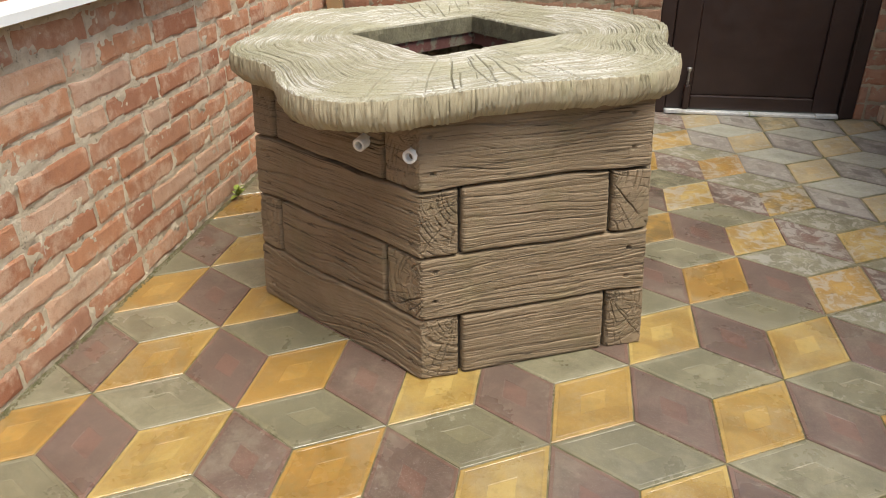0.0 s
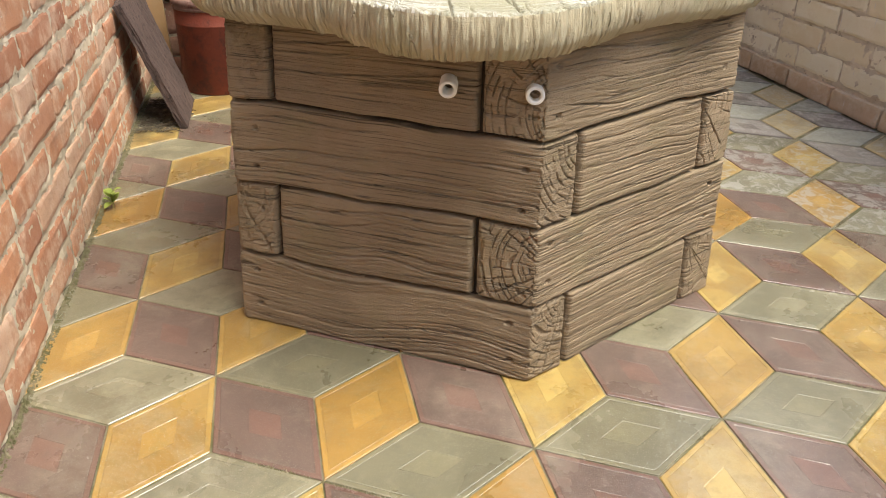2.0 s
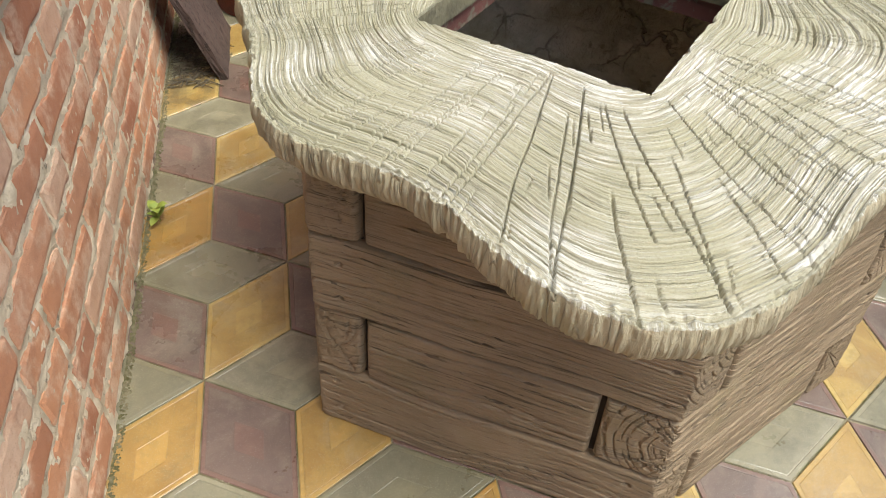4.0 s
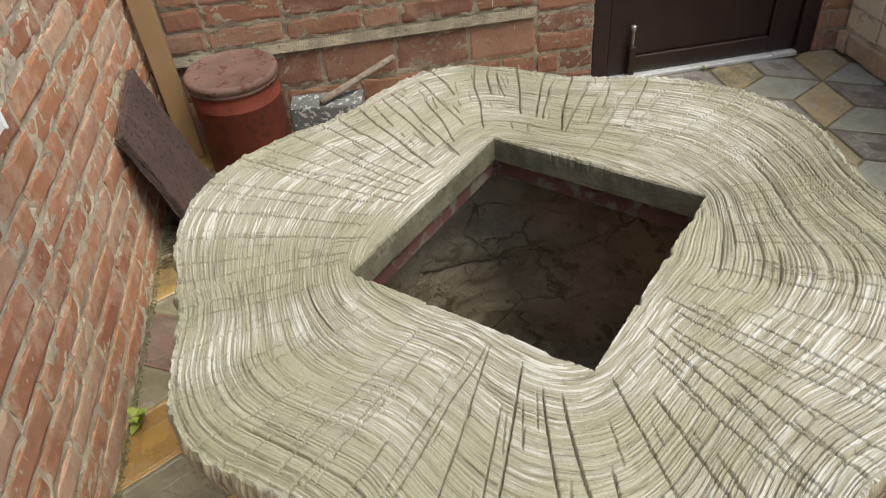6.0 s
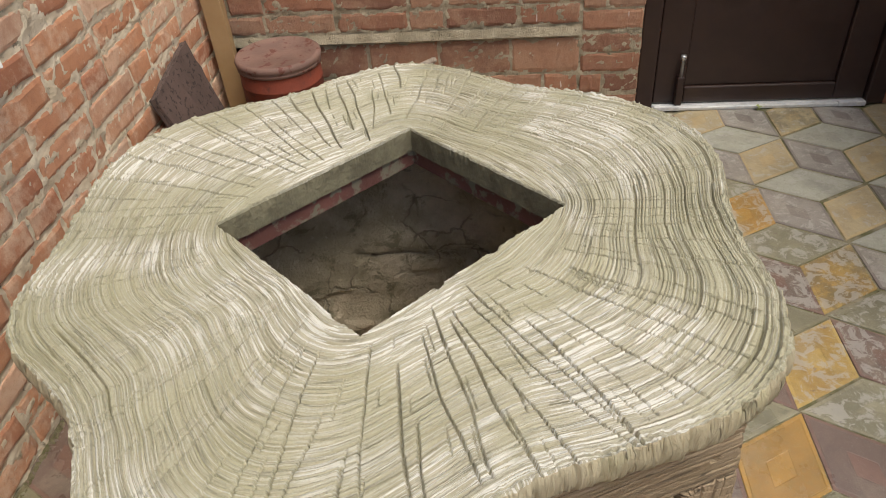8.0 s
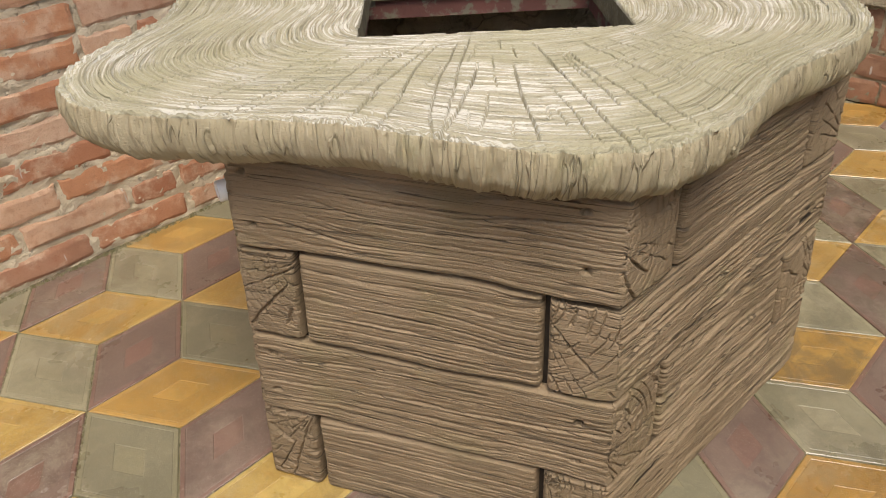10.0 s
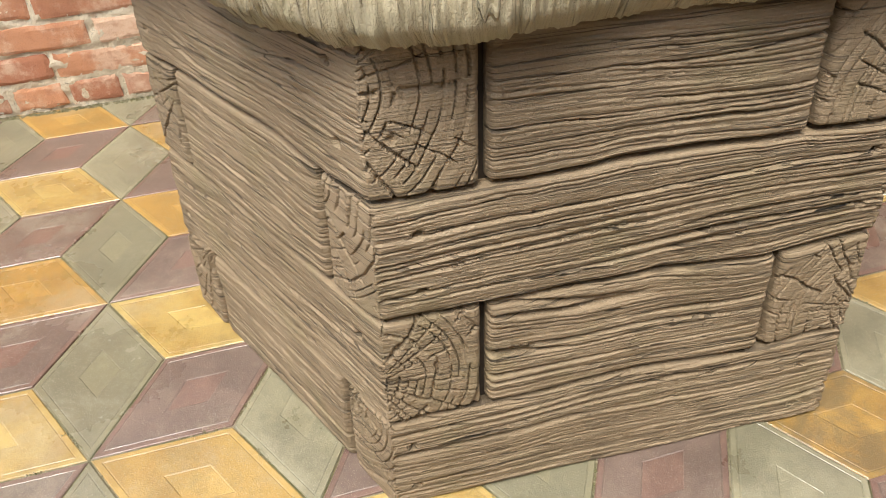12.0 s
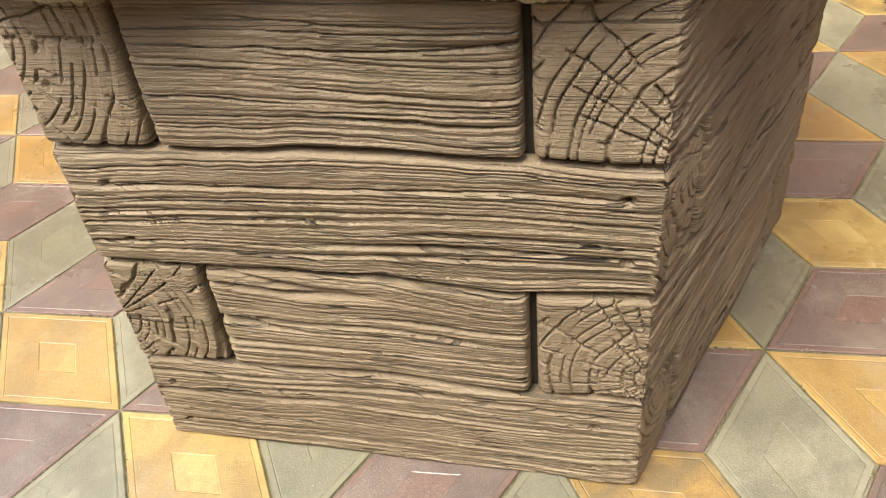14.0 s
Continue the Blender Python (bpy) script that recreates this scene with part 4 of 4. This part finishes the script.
    for k in range(1, 19):
        f = k / 18
        bulge = 0.005 * math.sin(math.pi * min(1, f * 1.15)) - 0.030 * max(0.0, f - 0.72) ** 1.5 * 3.0
        wob = 0.0010 * vnoise(t * 70 + 2.0 * f, 0 * t + f * 1.5, 87) + 0.0015 * vnoise(t * 155 + 2 * f, 0 * t + f * 2.5, 88) + 0.0018 * vnoise(t * 300, 0 * t + f * 4, 91)
        r = r_out + bulge + (wob - 0.0032 * split) * min(1.0, f * 5)
        dz = -0.064 * f ** 1.1 - (0.003 * vnoise(t * 18, 0 * t, 89) + 0.0016 * vnoise(t * 120, 0 * t, 90)) * f
        rim.append(ring(r, dz, 1.02 + 0.03 * k))
    tail = [ring(np.minimum(r_out - 0.02, 0.52), -0.067, 1.7), ring(np.full(n, 0.41), -0.067, 1.8)]
    allr = head + [(X, Y, Z, q)] + rim + tail
    X, Y, Z, Q = (np.vstack([a[k] for a in allr]) for k in range(4))
    TT = np.broadcast_to(t[None, :], X.shape)
    # on the rim the grain stands upright: swap the coordinates there
    on_rim = (Q > 1.0)
    Uu = np.where(on_rim, Q * 0.3, TT * 0.42)
    Vv = np.where(on_rim, TT * 0.42, Q * 0.30)
    verts = np.stack([X, Y, Z], -1).reshape(-1, 3)
    me = mesh_of("cover", verts, grid_faces(X.shape[0], n, True), [COVER, COVER_RIM, OPENING_CONCRETE], True, np.stack([Uu, Vv], -1).reshape(-1, 2))
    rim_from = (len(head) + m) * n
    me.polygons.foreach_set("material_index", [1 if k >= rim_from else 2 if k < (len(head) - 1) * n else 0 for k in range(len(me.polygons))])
    return me


cover = part("cover", cover_mesh(), well, "pale olive ringed slab with radial cracks and a square opening", W0)


def lining_boards():
    for k in range(4):
        a, b = (LID_C + (HOLE[j % 4] - LID_C) * 1.035 for j in (k, k + 1))
        d = (b - a) / np.linalg.norm(b - a)
        nrm = np.array([d[1], -d[0]])
        z1, z0 = top_z(*(a + b) / 2) - 0.050, top_z(*(a + b) / 2) - 0.086
        bm = bmesh.new()
        vs = []
        for z in (z0, z1):
            for p in (a, b, b + nrm * 0.02, a + nrm * 0.02):
                vs.append(bm.verts.new((*p, z)))
        for f in ((0, 3, 2, 1), (4, 5, 6, 7), (0, 1, 5, 4), (1, 2, 6, 5), (2, 3, 7, 6), (3, 0, 4, 7)):
            bm.faces.new([vs[i] for i in f])
        bmesh.ops.recalc_face_normals(bm, faces=bm.faces[:])
        part("lining_board", from_bm("lining_board", bm, LINING), cover, "dull red formwork board round the opening")


lining_boards()


def pipe_mesh():
    return lathe_mesh("pipe", [(0.0085, -0.05), (0.0085, -0.003), (0.0100, 0.0), (0.0140, 0.0), (0.0148, -0.0012), (0.0148, -0.06)], WHITE_PLASTIC, 32)


for tip, lean in (((0.2475, 0.2525, 0.5335), 3), ((0.370, 0.190, 0.5365), -3)):
    way = Vector((-0.30, -0.95, -0.07)).normalized()
    m = Matrix.Translation(Vector(tip) - Vector((0.398, 0.737, 0))) @ way.to_track_quat("Z", "Y").to_matrix().to_4x4() @ pose(0, 0, 0, lean, 0, 0)
    pipe = part("pipe", pipe_mesh(), well, "short white plastic pipe end", m)

# ---------------------------------------------------------------- corner clutter
can = thing("metal_canister", (-0.222, 2.185, 0), "faded red painted metal canister with a dusty lid", "canister")
can_prof = [(0.0, 0.0), (0.138, 0.0), (0.142, 0.006), (0.142, 0.255), (0.1435, 0.257), (0.1435, 0.261), (0.142, 0.263), (0.142, 0.322)]
part("body", lathe_mesh("body", can_prof, CAN_RED, 64, 0.004), can)
part("lid", lathe_mesh("lid", [(0.142, 0.312), (0.146, 0.312), (0.147, 0.322), (0.145, 0.325), (0.149, 0.329), (0.150, 0.340), (0.147, 0.350), (0.138, 0.353), (0.130, 0.346), (0.0, 0.345)], CAN_LID, 64), can, "dusty red lid with a raised rim")

board = thing("leaning_board", (-0.40, 1.85, 0), "speckled dark brown board leaning on the red brick wall", "board")
pa, pb, pc = Vector((-0.470, 1.735, 0.405)), Vector((-0.468, 2.035, 0.462)), Vector((-0.318, 1.685, 0.004))
pd = pc + Vector((0.0, 0.31, 0.0))
bn = (pb - pa).cross(pc - pa).normalized()
bn = bn if bn.x > 0 else -bn
bm = bmesh.new()
vs = [bm.verts.new(p + bn * d - Vector((-0.40, 1.85, 0))) for d in (0.0, -0.026) for p in (pa, pb, pd, pc)]
for f in ((0, 1, 2, 3), (7, 6, 5, 4), (0, 4, 5, 1), (1, 5, 6, 2), (2, 6, 7, 3), (3, 7, 4, 0)):
    bm.faces.new([vs[i] for i in f])
bmesh.ops.recalc_face_normals(bm, faces=bm.faces[:])
bmesh.ops.subdivide_edges(bm, edges=bm.edges[:], cuts=14, use_grid_fill=True)
board_rng = random.Random(21)
for v in bm.verts:
    v.co += Vector((board_rng.uniform(-0.002, 0.002), board_rng.uniform(-0.003, 0.003), board_rng.uniform(-0.002, 0.003) if v.co.z > 0.03 else 0.0))
part("panel", from_bm("panel", bm, BOARD), board)


def litter():
    """Twigs and crumbs swept together under the leaning board."""
    rng = random.Random(12)
    verts, faces = [], []
    for _ in range(420):
        c = Vector((rng.uniform(-0.485, -0.335), rng.uniform(1.66, 2.02), rng.uniform(0.001, 0.010)))
        turn, length, r = rng.uniform(0, math.pi), rng.choice([0.006, 0.010, 0.018, 0.035]), rng.uniform(0.0012, 0.003)
        d = Vector((math.cos(turn), math.sin(turn), rng.uniform(-0.1, 0.1))) * length
        side = Vector((-d.y, d.x, 0)).normalized() * r
        up = Vector((0, 0, r))
        base = len(verts)
        verts += [tuple(c - d + side), tuple(c - d - side), tuple(c - d + up), tuple(c + d + side * 0.6), tuple(c + d - side * 0.6), tuple(c + d + up * 0.6)]
        faces += [tuple(base + k for k in f) for f in ((0, 1, 2), (5, 4, 3), (0, 3, 4, 1), (1, 4, 5, 2), (2, 5, 3, 0))]
    return tagged(new("litter", mesh_of("litter", verts, faces, DEBRIS)), "dark twigs and dirt under the leaning board", "litter", kind="stuff")


litter()
beam_me = box_mesh("timber_beam", (-0.034, -0.022, 0), (0.034, 0.022, 1.45), RAW_WOOD, 0.003)
beam = tagged(new("timber_beam", beam_me), "raw yellowish timber beam standing in the wall corner", "beam")
beam.matrix_basis = pose(-0.438, 2.285, 0, 0, -1.2, 4)

slab = tagged(new("stone_slab", box_mesh("stone_slab", (-0.125, -0.055, 0), (0.125, 0.055, 0.165), SLAB, 0.006, 4, 0.002)), "grey stone slab splattered with white cement, beside the canister", "slab")
slab.matrix_basis = pose(0.06, 2.24, 0, 0, 0, -7)
stick = tagged(new("stick", lathe_mesh("stick", [(0.0, 0.0), (0.012, 0.0), (0.013, 0.08), (0.011, 0.17), (0.012, 0.30), (0.009, 0.31), (0.0, 0.31)], STICK, 14, 0.03)),
               "grey weathered stick resting on the stone slab against the wall", "stick")
stick.matrix_basis = look((0.04, 2.20, 0.178), (0.32, 2.328, 0.245)) @ pose(0, 0, 0, 180, 0, 0)


# ---------------------------------------------------------------- weeds and moss
def leaf_mesh(seed, length):
    rng = random.Random(seed)
    verts, faces = [], []
    for k in range(6):
        f = k / 5
        w = length * 0.30 * math.sin(math.pi * min(1, 0.12 + 0.88 * f)) + 0.0004
        z = length * (0.55 * f - 0.45 * f * f)
        verts += [(-w, length * f, z + 0.15 * w), (0, length * f, z - 0.1 * w), (w, length * f, z + 0.15 * w)]
    for k in range(5):
        for c in (0, 1):
            a = k * 3 + c
            faces.append((a, a + 1, a + 4, a + 3))
    return mesh_of("leaf", verts, faces, LEAF, True)


def weed(place, leaves, size, seed):
    w = thing("weed", place, "small yellow-green weed growing at the foot of a wall", "weed")
    rng = random.Random(seed)
    part("stem", lathe_mesh("stem", [(0.0012, 0.0), (0.0010, size * 0.5), (0.0004, size)], LEAF, 8), w)
    for k in range(leaves):
        part("leaf", leaf_mesh(seed + k, size * rng.uniform(0.5, 0.9)), w, at=pose(0, 0, size * rng.uniform(0.3, 1.0), rng.uniform(-15, 35), 0, k * 137 + rng.uniform(-20, 20)))
    return w


weed((-0.468, 1.085, 0.0), 9, 0.045, 3)
weed((1.50, 2.325, 0.0), 5, 0.02, 8)


def moss_strip(name, a, b, width, seed, count):
    """Small uneven clumps along the foot of a wall."""
    rng = random.Random(seed)
    verts, faces = [], []
    a, b = Vector(a), Vector(b)
    side = (b - a).normalized().cross(Vector((0, 0, 1)))
    for _ in range(count):
        c = a.lerp(b, rng.random()) + side * (width * rng.random() ** 2)
        r, hgt = rng.uniform(0.002, 0.007), rng.uniform(0.001, 0.005)
        base = len(verts)
        n = 7
        verts.append((c.x, c.y, hgt))
        for k in range(n):
            t, rr = k * 2 * math.pi / n, r * rng.uniform(0.6, 1.2)
            verts.append((c.x + rr * math.cos(t), c.y + rr * math.sin(t), -0.003))
        faces += [(base, base + 1 + k, base + 1 + (k + 1) % n) for k in range(n)]
    return tagged(new(name, mesh_of(name, verts, faces, MOSS)), "dark moss and dirt along the wall foot", "moss", kind="stuff")


def joint_grit():
    """Gritty moss crumbs lodged in the joints between the floor tiles."""
    rng = random.Random(77)
    verts, faces = [], []
    ways = (WAY_U, WAY_V, WAY_W)
    for i in range(-8, 16):
        for j in range(-12, 20):
            if (i - j) % 3:
                continue
            foot = WAY_U * i + WAY_V * j
            for k in range(6):
                way = ways[k % 3] * (1 if k < 3 else -1)
                mid = foot + way / 2
                if not (LEFT_X < mid.x < RIGHT_X - 0.05 and -0.8 < mid.y < BACK_Y - 0.1) or mid.y > 1.3 and mid.x > 1.0:
                    continue
                if rng.random() < 0.4:
                    continue
                a0, a1 = sorted((rng.random(), rng.random()))
                for _ in range(int(150 * (a1 - a0) * rng.uniform(0.4, 1.2))):
                    f = rng.uniform(a0, a1)
                    c = foot + way * f + Vector((rng.gauss(0, 0.0028), rng.gauss(0, 0.0028)))
                    r, top = rng.uniform(0.0012, 0.0036), rng.uniform(-0.0004, 0.0022)
                    base = len(verts)
                    verts.append((c.x, c.y, top))
                    for q in range(5):
                        t = q * 1.2566 + rng.random()
                        verts.append((c.x + r * math.cos(t), c.y + r * math.sin(t), -0.005))
                    faces += [(base, base + 1 + q, base + 1 + (q + 1) % 5) for q in range(5)]
    return tagged(new("joint_grit", mesh_of("joint_grit", verts, faces, GRIT)), "mossy grit lodged in the tile joints", "grit", kind="stuff")


joint_grit()
moss_strip("moss", (LEFT_X + 0.001, BACK_Y, 0), (LEFT_X + 0.001, -0.9, 0), -0.013, 2, 3400)
